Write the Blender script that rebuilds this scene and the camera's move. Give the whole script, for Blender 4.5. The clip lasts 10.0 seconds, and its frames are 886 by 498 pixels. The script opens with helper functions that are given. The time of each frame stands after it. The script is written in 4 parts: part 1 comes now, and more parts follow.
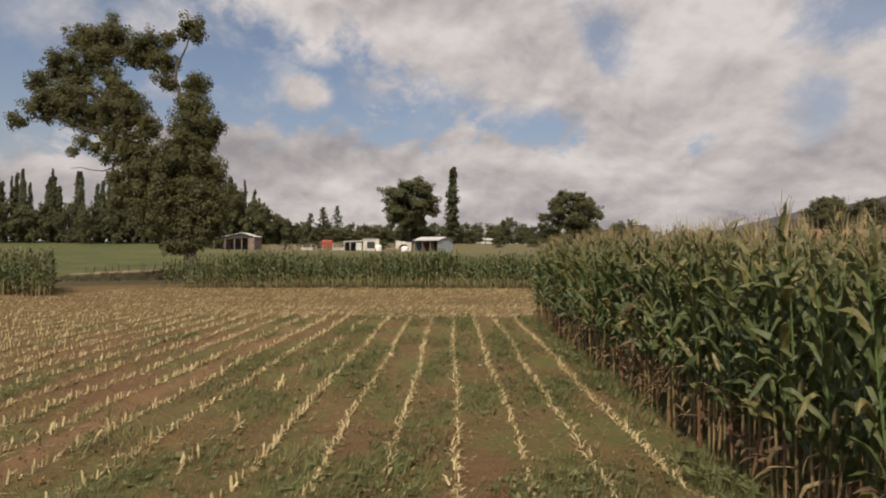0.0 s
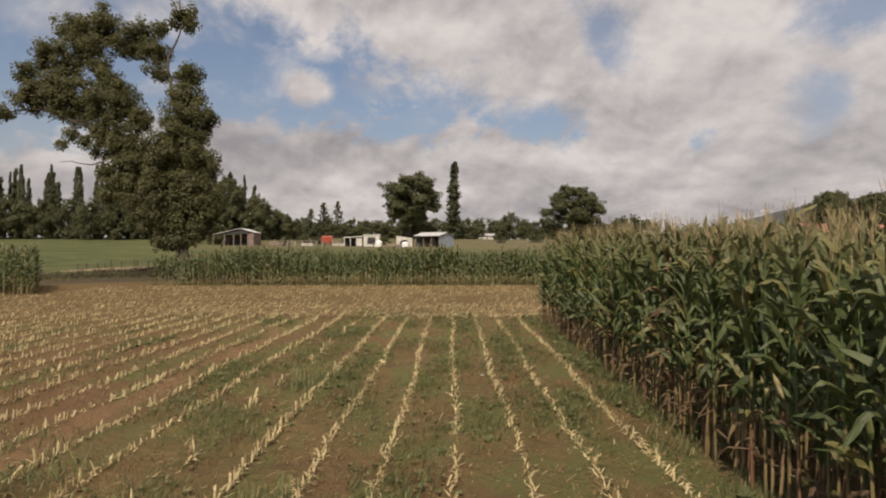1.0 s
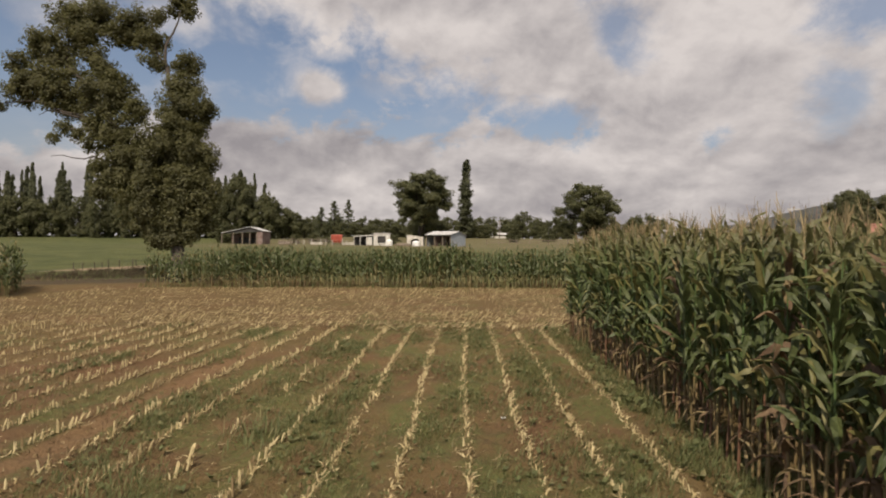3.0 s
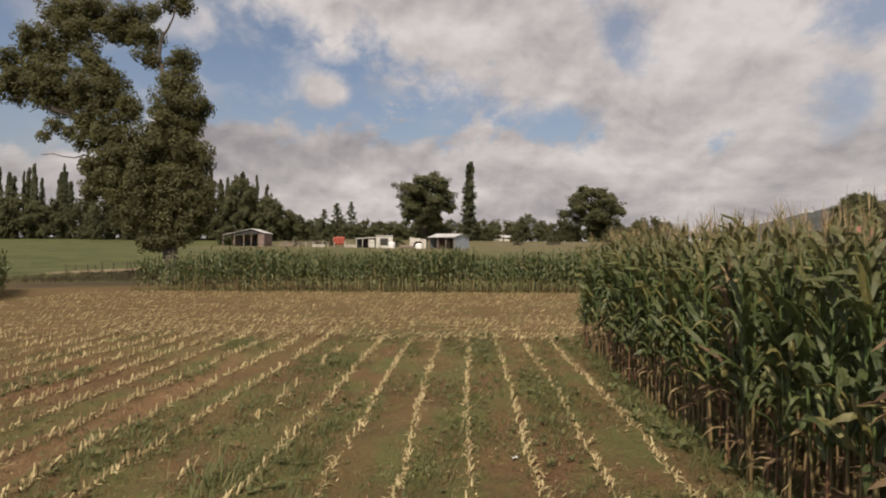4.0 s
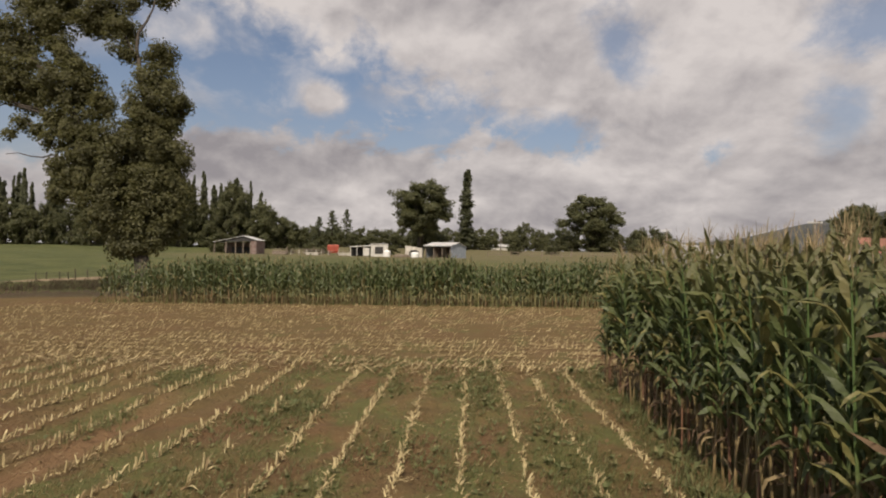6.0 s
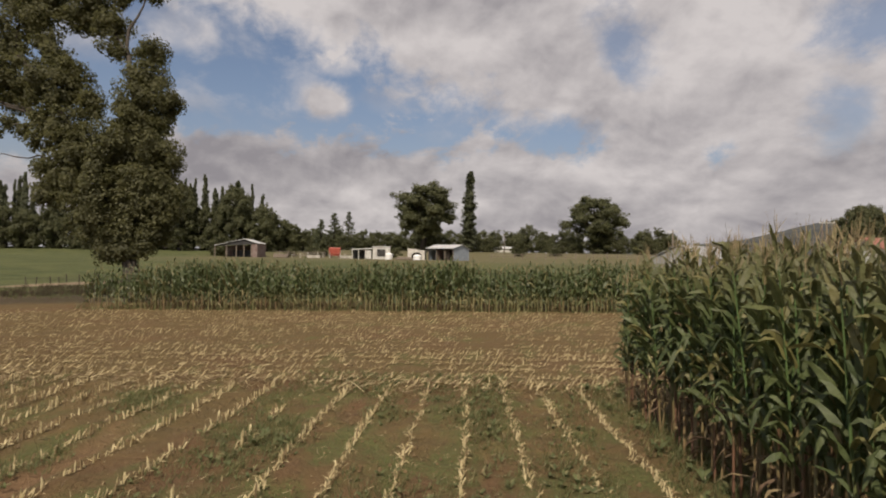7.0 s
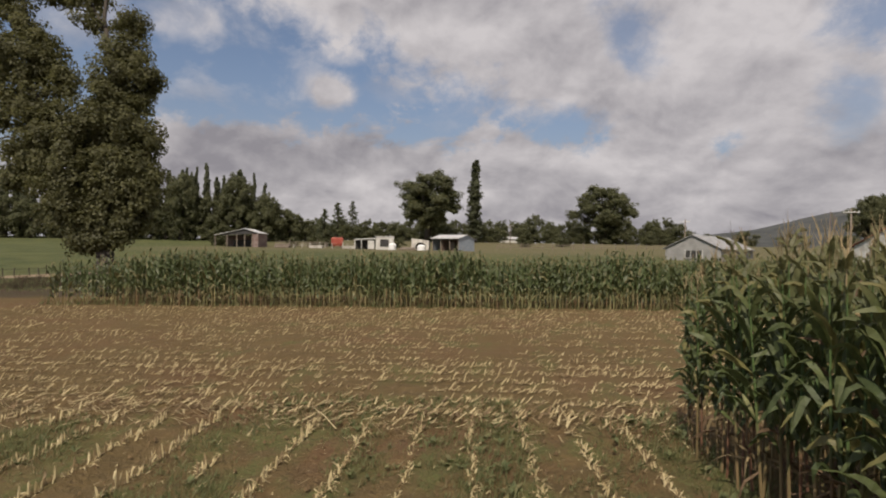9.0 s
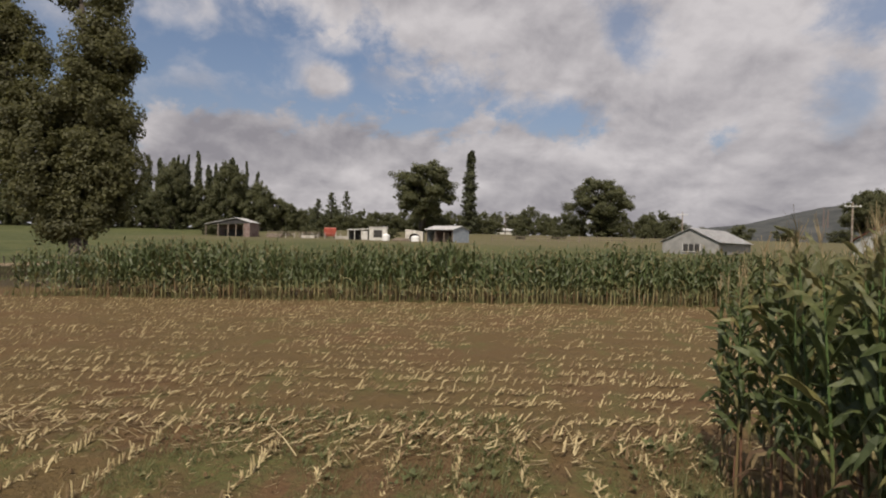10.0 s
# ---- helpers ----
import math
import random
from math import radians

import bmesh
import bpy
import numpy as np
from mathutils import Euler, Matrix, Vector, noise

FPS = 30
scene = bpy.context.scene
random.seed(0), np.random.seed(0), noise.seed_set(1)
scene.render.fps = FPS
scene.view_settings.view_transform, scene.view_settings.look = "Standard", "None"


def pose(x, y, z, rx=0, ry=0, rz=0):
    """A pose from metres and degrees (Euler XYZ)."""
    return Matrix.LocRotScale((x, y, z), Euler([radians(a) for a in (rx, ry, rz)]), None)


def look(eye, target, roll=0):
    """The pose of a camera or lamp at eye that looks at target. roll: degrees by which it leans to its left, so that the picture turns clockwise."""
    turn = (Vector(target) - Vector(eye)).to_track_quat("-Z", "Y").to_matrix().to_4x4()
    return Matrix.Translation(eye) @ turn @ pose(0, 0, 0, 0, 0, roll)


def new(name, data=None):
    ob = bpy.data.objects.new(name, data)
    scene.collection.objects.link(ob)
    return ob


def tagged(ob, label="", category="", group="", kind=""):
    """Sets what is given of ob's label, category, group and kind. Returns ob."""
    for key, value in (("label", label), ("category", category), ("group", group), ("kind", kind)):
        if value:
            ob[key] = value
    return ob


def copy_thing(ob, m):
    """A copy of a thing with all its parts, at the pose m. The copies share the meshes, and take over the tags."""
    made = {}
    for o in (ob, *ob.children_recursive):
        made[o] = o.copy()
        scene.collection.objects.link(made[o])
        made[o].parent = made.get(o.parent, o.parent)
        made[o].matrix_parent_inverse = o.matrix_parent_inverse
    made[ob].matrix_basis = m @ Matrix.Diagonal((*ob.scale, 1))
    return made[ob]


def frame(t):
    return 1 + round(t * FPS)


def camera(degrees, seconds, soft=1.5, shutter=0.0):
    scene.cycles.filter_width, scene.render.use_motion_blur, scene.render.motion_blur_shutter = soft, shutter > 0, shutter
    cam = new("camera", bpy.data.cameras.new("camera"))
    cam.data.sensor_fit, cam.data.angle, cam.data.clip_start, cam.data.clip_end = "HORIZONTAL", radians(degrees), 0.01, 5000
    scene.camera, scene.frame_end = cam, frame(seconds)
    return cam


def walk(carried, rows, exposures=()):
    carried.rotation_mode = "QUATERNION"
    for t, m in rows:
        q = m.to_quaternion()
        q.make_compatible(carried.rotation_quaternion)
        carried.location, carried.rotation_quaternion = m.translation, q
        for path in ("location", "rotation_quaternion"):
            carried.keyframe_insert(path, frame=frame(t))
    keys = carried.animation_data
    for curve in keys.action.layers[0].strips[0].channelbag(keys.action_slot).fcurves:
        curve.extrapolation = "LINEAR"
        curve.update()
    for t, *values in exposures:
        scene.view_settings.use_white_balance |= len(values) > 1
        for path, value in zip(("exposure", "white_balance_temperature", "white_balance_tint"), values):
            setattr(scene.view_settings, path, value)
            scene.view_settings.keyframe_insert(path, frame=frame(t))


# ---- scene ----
cam = camera(73.3, 10.0, soft=2.0)
PATH = [
    (0, (0.187, 0.719, 2.398), (0.164, 2.719, 2.41), 0.5),
    (0.5, (0.221, 1.41, 2.416), (0.196, 3.41, 2.416), 0.4),
    (1, (0.251, 2.09, 2.411), (0.223, 4.09, 2.408), 0.4),
    (1.5, (0.263, 2.784, 2.423), (0.223, 4.784, 2.417), 0.3),
    (2, (0.254, 3.457, 2.44), (0.202, 5.456, 2.425), 0.6),
    (2.5, (0.246, 4.075, 2.457), (0.186, 6.074, 2.446), 0.6),
    (4, (0.254, 6.277, 2.458), (0.175, 8.275, 2.46), 0.7),
    (4.5, (0.247, 6.965, 2.473), (0.174, 8.964, 2.483), 1.0),
    (5, (0.268, 7.662, 2.489), (0.198, 9.661, 2.51), 0.8),
    (5.5, (0.248, 8.354, 2.512), (0.183, 10.352, 2.538), 1.2),
    (7, (0.309, 10.591, 2.568), (0.229, 12.589, 2.607), 0.9),
    (7.5, (0.289, 11.276, 2.583), (0.203, 13.274, 2.621), 1.0),
    (8, (0.274, 12.022, 2.603), (0.173, 14.019, 2.631), 0.9),
    (8.5, (0.298, 12.77, 2.611), (0.196, 14.767, 2.624), 0.7),
    (9, (0.287, 13.535, 2.604), (0.19, 15.533, 2.61), 1.0),
    (9.5, (0.294, 14.287, 2.605), (0.205, 16.285, 2.593), 1.3),
    (10, (0.34, 15.034, 2.605), (0.261, 17.032, 2.582), 1.5),
]
walk(cam, [(t, look(eye, target, roll)) for t, eye, target, roll in PATH], [(0.0, 0.16, 7000, 15), (5.5, 0.14, 7000, 15), (7.0, 0.04, 6800, 15), (10.0, 0.01, 6600, 15)])

# ---- world, sun, exposure ----
SUN_TO = Vector((-0.24, -0.80, 1.0)).normalized()      # towards the sun
sun_data = bpy.data.lights.new("sun", "SUN")
sun_data.energy, sun_data.angle, sun_data.color = 4.2, radians(1.2), (1.0, 0.93, 0.79)
sun_lamp = new("sun", sun_data)
sun_lamp.matrix_world = look((0, 0, 60), Vector((0, 0, 60)) - SUN_TO)


class Nodes:
    """A small helper to wire shader nodes."""

    def __init__(self, tree):
        self.tree = tree
        tree.nodes.clear()

    def add(self, kind, **inputs):
        node = self.tree.nodes.new(kind)
        for key, value in inputs.items():
            self.put(node, key.replace("_", " "), value)
        return node

    def put(self, node, key, value):
        socket = node.inputs[int(key[1:]) if key[0] == "i" and key[1:].isdigit() else key]
        if isinstance(value, bpy.types.NodeSocket):
            self.tree.links.new(value, socket)
        elif isinstance(value, tuple) and len(value) == 3 and socket.type == "RGBA":
            socket.default_value = (*value, 1)
        else:
            socket.default_value = value

    def math(self, op, a, b=0.0, clamp=False):
        node = self.tree.nodes.new("ShaderNodeMath")
        node.operation, node.use_clamp = op, clamp
        self.put(node, "i0", a)
        self.put(node, "i1", b)
        return node.outputs[0]

    def vec(self, op, a, b=(0, 0, 0)):
        node = self.tree.nodes.new("ShaderNodeVectorMath")
        node.operation = op
        self.put(node, "i0", a)
        self.put(node, "i1", b)
        return node.outputs["Value"] if op in ("DOT_PRODUCT", "LENGTH", "DISTANCE") else node.outputs[0]

    def ramp(self, value, lo, hi, a=0.0, b=1.0):
        node = self.tree.nodes.new("ShaderNodeMapRange")
        node.interpolation_type = "SMOOTHSTEP"
        for k, v in enumerate((value, lo, hi, a, b)):
            self.put(node, "i%d" % k, v)
        return node.outputs[0]

    def mix(self, fac, a, b):
        node = self.tree.nodes.new("ShaderNodeMix")
        node.data_type = "RGBA"
        self.put(node, "i0", fac)
        self.put(node, "i6", a)
        self.put(node, "i7", b)
        return node.outputs[2]

    def noise(self, vector, scale, detail=4.0, rough=0.55, warp=0.0):
        node = self.add("ShaderNodeTexNoise", Scale=scale, Detail=detail, Roughness=rough, Distortion=warp)
        if vector is not None:
            self.put(node, "Vector", vector)
        return node.outputs[0]


def build_world():
    world = bpy.data.worlds.new("sky")
    scene.world = world
    world.use_nodes = True
    n = Nodes(world.node_tree)
    sky = n.add("ShaderNodeTexSky")
    sky.sky_type, sky.sun_disc = "NISHITA", False
    sky.sun_elevation = math.asin(SUN_TO.z)
    sky.sun_rotation = math.atan2(SUN_TO.x, SUN_TO.y)
    sky.air_density, sky.dust_density, sky.ozone_density = 1.0, 1.2, 1.0
    way = n.add("ShaderNodeTexCoord").outputs["Generated"]
    sep = n.add("ShaderNodeSeparateXYZ", Vector=way)
    az = n.math("ARCTAN2", sep.outputs[0], sep.outputs[1])
    el = n.math("ARCSINE", sep.outputs[2])
    # layers flatten towards the horizon
    low = n.math("ADD", n.math("MAXIMUM", sep.outputs[2], 0.0), 0.10)
    flat = n.add("ShaderNodeCombineXYZ", X=sep.outputs[0], Y=sep.outputs[1], Z=n.math("ADD", n.math("MULTIPLY", sep.outputs[2], 0.75), n.math("MULTIPLY", n.math("LOGARITHM", low, 2.718), 0.13))).outputs[0]

    def shifted(dx, dz, scale, detail, rough, warp):
        return n.noise(n.vec("ADD", n.vec("MULTIPLY", flat, (1.0, 1.0, 1.25)), (dx, 0.0, dz)), scale, detail, rough, warp)
    big = shifted(0, 0, 3.4, 6.0, 0.50, 0.25)
    fine = shifted(0.4, 0, 11.0, 6.0, 0.58, 0.3)
    ragged = n.math("ADD", n.math("MULTIPLY", n.math("SUBTRACT", shifted(1.7, 0.3, 7.0, 7.0, 0.6, 0.4), 0.5), 0.26),
                    n.math("MULTIPLY", n.math("SUBTRACT", shifted(2.9, 0.8, 24.0, 5.0, 0.62, 0.3), 0.5), 0.10))
    # the wedge of clear sky between the overhead deck and the bank behind the farm
    under = n.math("SUBTRACT", n.math("SUBTRACT", LANE_TOP, n.math("MULTIPLY", az, 0.33)), el)
    over = n.math("SUBTRACT", el, n.math("SUBTRACT", LANE_FOOT, n.math("MULTIPLY", n.math("MAXIMUM", n.math("SUBTRACT", -0.42, az), 0.0), 0.35)))
    lane = n.math("MULTIPLY", n.ramp(n.math("ADD", under, ragged), -0.030, 0.060), n.ramp(n.math("ADD", over, n.math("MULTIPLY", ragged, 0.8)), -0.010, 0.026))
    veil = n.math("MULTIPLY", n.ramp(fine, 0.46, 0.72, 0.0, 0.45), n.ramp(big, 0.40, 0.62))
    cover = n.math("SUBTRACT", 1.0, n.math("MULTIPLY", lane, n.math("SUBTRACT", 1.0, veil)))
    # single clear gaps and stray puffs: azimuth, elevation, half width, half height, opacity
    for a, e, w, h, k in GAPS + PUFFS:
        du = n.math("DIVIDE", n.math("SUBTRACT", az, a), w)
        dv = n.math("DIVIDE", n.math("SUBTRACT", el, e), h)
        d = n.math("SQRT", n.math("ADD", n.math("MULTIPLY", du, du), n.math("MULTIPLY", dv, dv)))
        d = n.math("ADD", d, n.math("MULTIPLY", ragged, 6.0 if k > 0 else 15.0))
        spot = n.math("MULTIPLY", n.ramp(d, 0.4, 1.2, 1.0, 0.0) if k > 0 else n.ramp(d, 0.0, 1.5, 1.0, 0.0), abs(k))
        cover = n.math("ADD", cover, spot, clamp=True) if k > 0 else n.math("MULTIPLY", cover, n.math("SUBTRACT", 1.0, spot))
    # heaps lit from above: bright where the cloud thins upwards, grey below
    above = shifted(-0.012, 0.05, 3.4, 6.0, 0.50, 0.25)
    relief = n.math("SUBTRACT", big, above)
    relief2 = n.math("SUBTRACT", fine, shifted(0.394, 0.020, 11.0, 6.0, 0.58, 0.3))
    tone = n.math("ADD", 0.52, n.math("ADD", n.math("MULTIPLY", relief, 3.2), n.math("MULTIPLY", relief2, 1.1)))
    tone = n.math("ADD", tone, n.math("MULTIPLY", n.math("SUBTRACT", big, 0.5), 0.9))
    tone = n.math("ADD", tone, n.ramp(el, 0.06, 0.36, -0.08, 0.14))
    tone = n.math("ADD", tone, n.ramp(over, 0.0, 0.16, 0.0, n.ramp(az, -0.2, 0.1, 0.16, 0.0)), clamp=True)
    cloud = n.mix(tone, CLOUD_DARK, CLOUD_LIGHT)
    blue = n.vec("MULTIPLY", sky.outputs[0], (SKY, SKY, SKY))
    haze = n.ramp(sep.outputs[2], 0.0, 0.30, 0.60, 0.06)
    blue = n.mix(haze, blue, CLOUD_DARK)
    col = n.mix(cover, blue, cloud)
    back = n.add("ShaderNodeBackground", Color=col, Strength=1.0)
    out = n.add("ShaderNodeOutputWorld")
    n.tree.links.new(back.outputs[0], out.inputs[0])


SKY = 0.09
CLOUD_DARK, CLOUD_LIGHT = (0.265, 0.262, 0.282), (0.585, 0.575, 0.573)
LANE_TOP, LANE_FOOT = 0.280, 0.190
GAPS = [(0.250, 0.350, 0.050, 0.050, -0.75), (0.555, 0.215, 0.050, 0.045, -0.7), (0.590, 0.320, 0.080, 0.045, -0.8)]
PUFFS = [(-0.240, 0.252, 0.042, 0.034, 0.95), (-0.222, 0.312, 0.052, 0.020, 0.45), (-0.135, 0.262, 0.060, 0.022, 0.22), (-0.60, 0.315, 0.075, 0.040, 0.3), (-0.46, 0.335, 0.060, 0.035, 0.45)]
build_world()


# ---- materials ----
def material(name, paint, rough=0.8, bump=None, translucent=0.0, metal=0.0, spec=0.5):
    """paint(n, where) gives the colour socket; where is the world place. bump(n, where): a height socket and a depth in metres."""
    mat = bpy.data.materials.new(name)
    mat.use_nodes = True
    n = Nodes(mat.node_tree)
    where = n.add("ShaderNodeNewGeometry").outputs["Position"]
    colour = paint(n, where)
    shader = n.add("ShaderNodeBsdfPrincipled", Roughness=rough, Metallic=metal)
    n.put(shader, "Specular IOR Level", spec)
    n.put(shader, "Base Color", colour)
    if bump:
        height, depth = bump(n, where)
        b = n.add("ShaderNodeBump", Strength=1.0, Distance=depth, Height=height)
        n.tree.links.new(b.outputs[0], shader.inputs["Normal"])
    result = shader.outputs[0]
    if translucent:
        glow = n.add("ShaderNodeBsdfTranslucent", Color=colour)
        both = n.add("ShaderNodeMixShader", Fac=translucent)
        n.tree.links.new(result, both.inputs[1])
        n.tree.links.new(glow.outputs[0], both.inputs[2])
        result = both.outputs[0]
    out = n.add("ShaderNodeOutputMaterial")
    n.tree.links.new(result, out.inputs[0])
    return mat


def varied(n, a, b, c=None, share=0.15):
    """A colour that varies from piece to piece, whether pieces are islands of one mesh or objects."""
    island = n.add("ShaderNodeNewGeometry").outputs["Random Per Island"]
    single = n.add("ShaderNodeObjectInfo").outputs["Random"]
    r = n.math("FRACT", n.math("ADD", island, single))
    col = n.mix(r, a, b)
    if c:
        r2 = n.math("FRACT", n.math("MULTIPLY", r, 7.31))
        col = n.mix(n.math("LESS_THAN", r2, share), col, c)
    return col


def mottled(a, b, scale, c=None, scale2=1.0, lo=0.38, hi=0.62):
    def paint(n, where):
        col = n.mix(n.ramp(n.noise(where, scale, 5.0, 0.6), lo, hi), a, b)
        if c:
            col = n.mix(n.ramp(n.noise(where, scale2, 4.0, 0.6), 0.5, 0.68), col, c)
        return col
    return paint


def grain(scale, depth):
    return lambda n, where: (n.noise(where, scale, 5.0, 0.65), depth)


def leaf_paint(a, b, c=None, share=0.12, scale=9.0):
    def paint(n, where):
        col = varied(n, a, b, c, share)
        k = n.ramp(n.noise(where, scale, 3.0, 0.6), 0.3, 0.7, 0.78, 1.18)
        return n.vec("MULTIPLY", col, n.add("ShaderNodeCombineXYZ", X=k, Y=k, Z=k).outputs[0])
    return paint


def stalk_paint(a, b, c):
    def paint(n, where):
        z = n.add("ShaderNodeSeparateXYZ", Vector=where).outputs[2]
        z = n.math("ADD", z, n.math("MULTIPLY", n.noise(where, 6.0), 0.9))
        return n.mix(n.ramp(z, 0.9, 1.7), varied(n, a, b, c, 0.25), (0.075, 0.12, 0.035))
    return paint


def blade_paint(n, where, blade=((0.068, 0.091, 0.033), (0.122, 0.146, 0.053), (0.20, 0.185, 0.068), 0.15)):
    """Green blades that ripen to straw at the top of the stand."""
    col = leaf_paint(*blade)(n, where)
    z = n.add("ShaderNodeSeparateXYZ", Vector=where).outputs[2]
    z = n.math("ADD", z, n.math("MULTIPLY", n.math("SUBTRACT", n.noise(where, 5.0), 0.5), 1.2))
    return n.mix(n.ramp(z, 1.9, 2.7, 0.0, 0.55), col, (0.20, 0.18, 0.082))


M_CORN = material("corn_leaf", blade_paint, 0.5, grain(60, 0.003), 0.42, spec=0.4)
M_CORN_PALE = material("pale_corn_leaf", leaf_paint((0.082, 0.106, 0.042), (0.140, 0.162, 0.066), (0.21, 0.19, 0.085), 0.14), 0.5, None, 0.42)
M_CORN_DRY = material("dry_corn_leaf", leaf_paint((0.16, 0.105, 0.055), (0.11, 0.066, 0.038), (0.27, 0.20, 0.10), 0.25), 0.85, grain(50, 0.003), 0.2)
M_STALK = material("corn_stalk", stalk_paint((0.23, 0.155, 0.073), (0.16, 0.12, 0.053), (0.16, 0.08, 0.045)), 0.6, grain(40, 0.002))
M_STALK_PALE = material("pale_corn_stalk", stalk_paint((0.28, 0.22, 0.10), (0.19, 0.185, 0.075), (0.20, 0.13, 0.062)), 0.6)
M_TASSEL = material("corn_tassel", leaf_paint((0.25, 0.195, 0.10), (0.33, 0.245, 0.135), (0.19, 0.155, 0.075), 0.3), 0.9)
M_HUSK = material("corn_husk", leaf_paint((0.14, 0.17, 0.06), (0.28, 0.22, 0.11)), 0.7)
M_STRAW = material("straw", leaf_paint((0.40, 0.315, 0.155), (0.565, 0.47, 0.265), (0.22, 0.155, 0.075), 0.26, 22.0), 0.75, grain(120, 0.002), 0.12)
M_STRAW_OLD = material("trodden_straw", leaf_paint((0.33, 0.255, 0.13), (0.50, 0.41, 0.225), (0.18, 0.12, 0.062), 0.28, 22.0), 0.85, grain(120, 0.002), 0.08)
M_WEED = material("weed", leaf_paint((0.125, 0.150, 0.060), (0.195, 0.210, 0.085), (0.26, 0.235, 0.11), 0.22), 0.7, None, 0.5)
M_SCRUB = material("dead_weed", leaf_paint((0.070, 0.048, 0.032), (0.120, 0.085, 0.052), (0.085, 0.085, 0.040), 0.3), 0.9, None, 0.25)
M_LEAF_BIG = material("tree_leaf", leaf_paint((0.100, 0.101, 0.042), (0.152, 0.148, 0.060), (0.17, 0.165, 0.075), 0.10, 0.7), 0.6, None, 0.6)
# far leaves: aerial haze painted in, paler and bluer than the near tree
M_LEAF_HAZED = material("hazed_far_leaf", leaf_paint((0.115, 0.126, 0.062), (0.175, 0.18, 0.086), (0.165, 0.16, 0.075), 0.12, 0.4), 0.6, None, 0.6)
M_LEAF_POPLAR_HAZED = material("hazed_poplar_leaf", leaf_paint((0.110, 0.122, 0.070), (0.160, 0.172, 0.092), None, 0.12, 0.4), 0.6, None, 0.6)
M_BARK = material("bark", mottled((0.040, 0.033, 0.026), (0.080, 0.066, 0.052), 5.0), 0.95, grain(14, 0.03))
M_ROOF = material("zinc_roof", mottled((0.42, 0.43, 0.44), (0.56, 0.56, 0.55), 1.4, (0.34, 0.27, 0.22), 2.0), 0.5, None, 0.0, 0.15)
M_ROOF_OLD = material("dull_iron_roof", mottled((0.24, 0.245, 0.25), (0.34, 0.34, 0.335), 1.2, (0.20, 0.18, 0.165), 2.0), 0.6, None, 0.0, 0.1)
M_REDROOF = material("red_roof", mottled((0.23, 0.085, 0.06), (0.29, 0.115, 0.08), 1.2), 0.6)
M_CLAD = material("bluish_cladding", mottled((0.26, 0.30, 0.35), (0.33, 0.37, 0.42), 1.8), 0.6)
M_RUST = material("weathered_cladding", mottled((0.16, 0.10, 0.085), (0.22, 0.17, 0.15), 1.5), 0.8)
M_WOOD = material("grey_timber", mottled((0.15, 0.115, 0.085), (0.24, 0.20, 0.16), 6.0), 0.9, grain(30, 0.004))
M_WHITE = material("white_paint", mottled((0.48, 0.47, 0.43), (0.60, 0.59, 0.55), 1.2, (0.38, 0.34, 0.29), 1.6), 0.6)
M_GREYWALL = material("grey_weatherboard", mottled((0.21, 0.205, 0.195), (0.27, 0.265, 0.25), 1.0), 0.75)
M_RED = material("red_paint", mottled((0.30, 0.055, 0.035), (0.38, 0.085, 0.05), 1.6), 0.5)
# near-black: window panes, and painted shade inside the open buildings
M_DARK = material("dark_pane_and_shade", mottled((0.022, 0.021, 0.02), (0.04, 0.037, 0.034), 2.0), 0.6)
M_CONCRETE = material("pale_concrete", mottled((0.44, 0.41, 0.36), (0.56, 0.53, 0.47), 1.5, (0.30, 0.27, 0.23), 2.2), 0.9)
M_TANK = material("tank_plastic", mottled((0.70, 0.70, 0.68), (0.78, 0.78, 0.76), 0.8), 0.4)
M_HILL = material("hill_bush", mottled((0.030, 0.034, 0.033), (0.050, 0.053, 0.050), 0.012, (0.064, 0.065, 0.060), 0.006), 1.0)


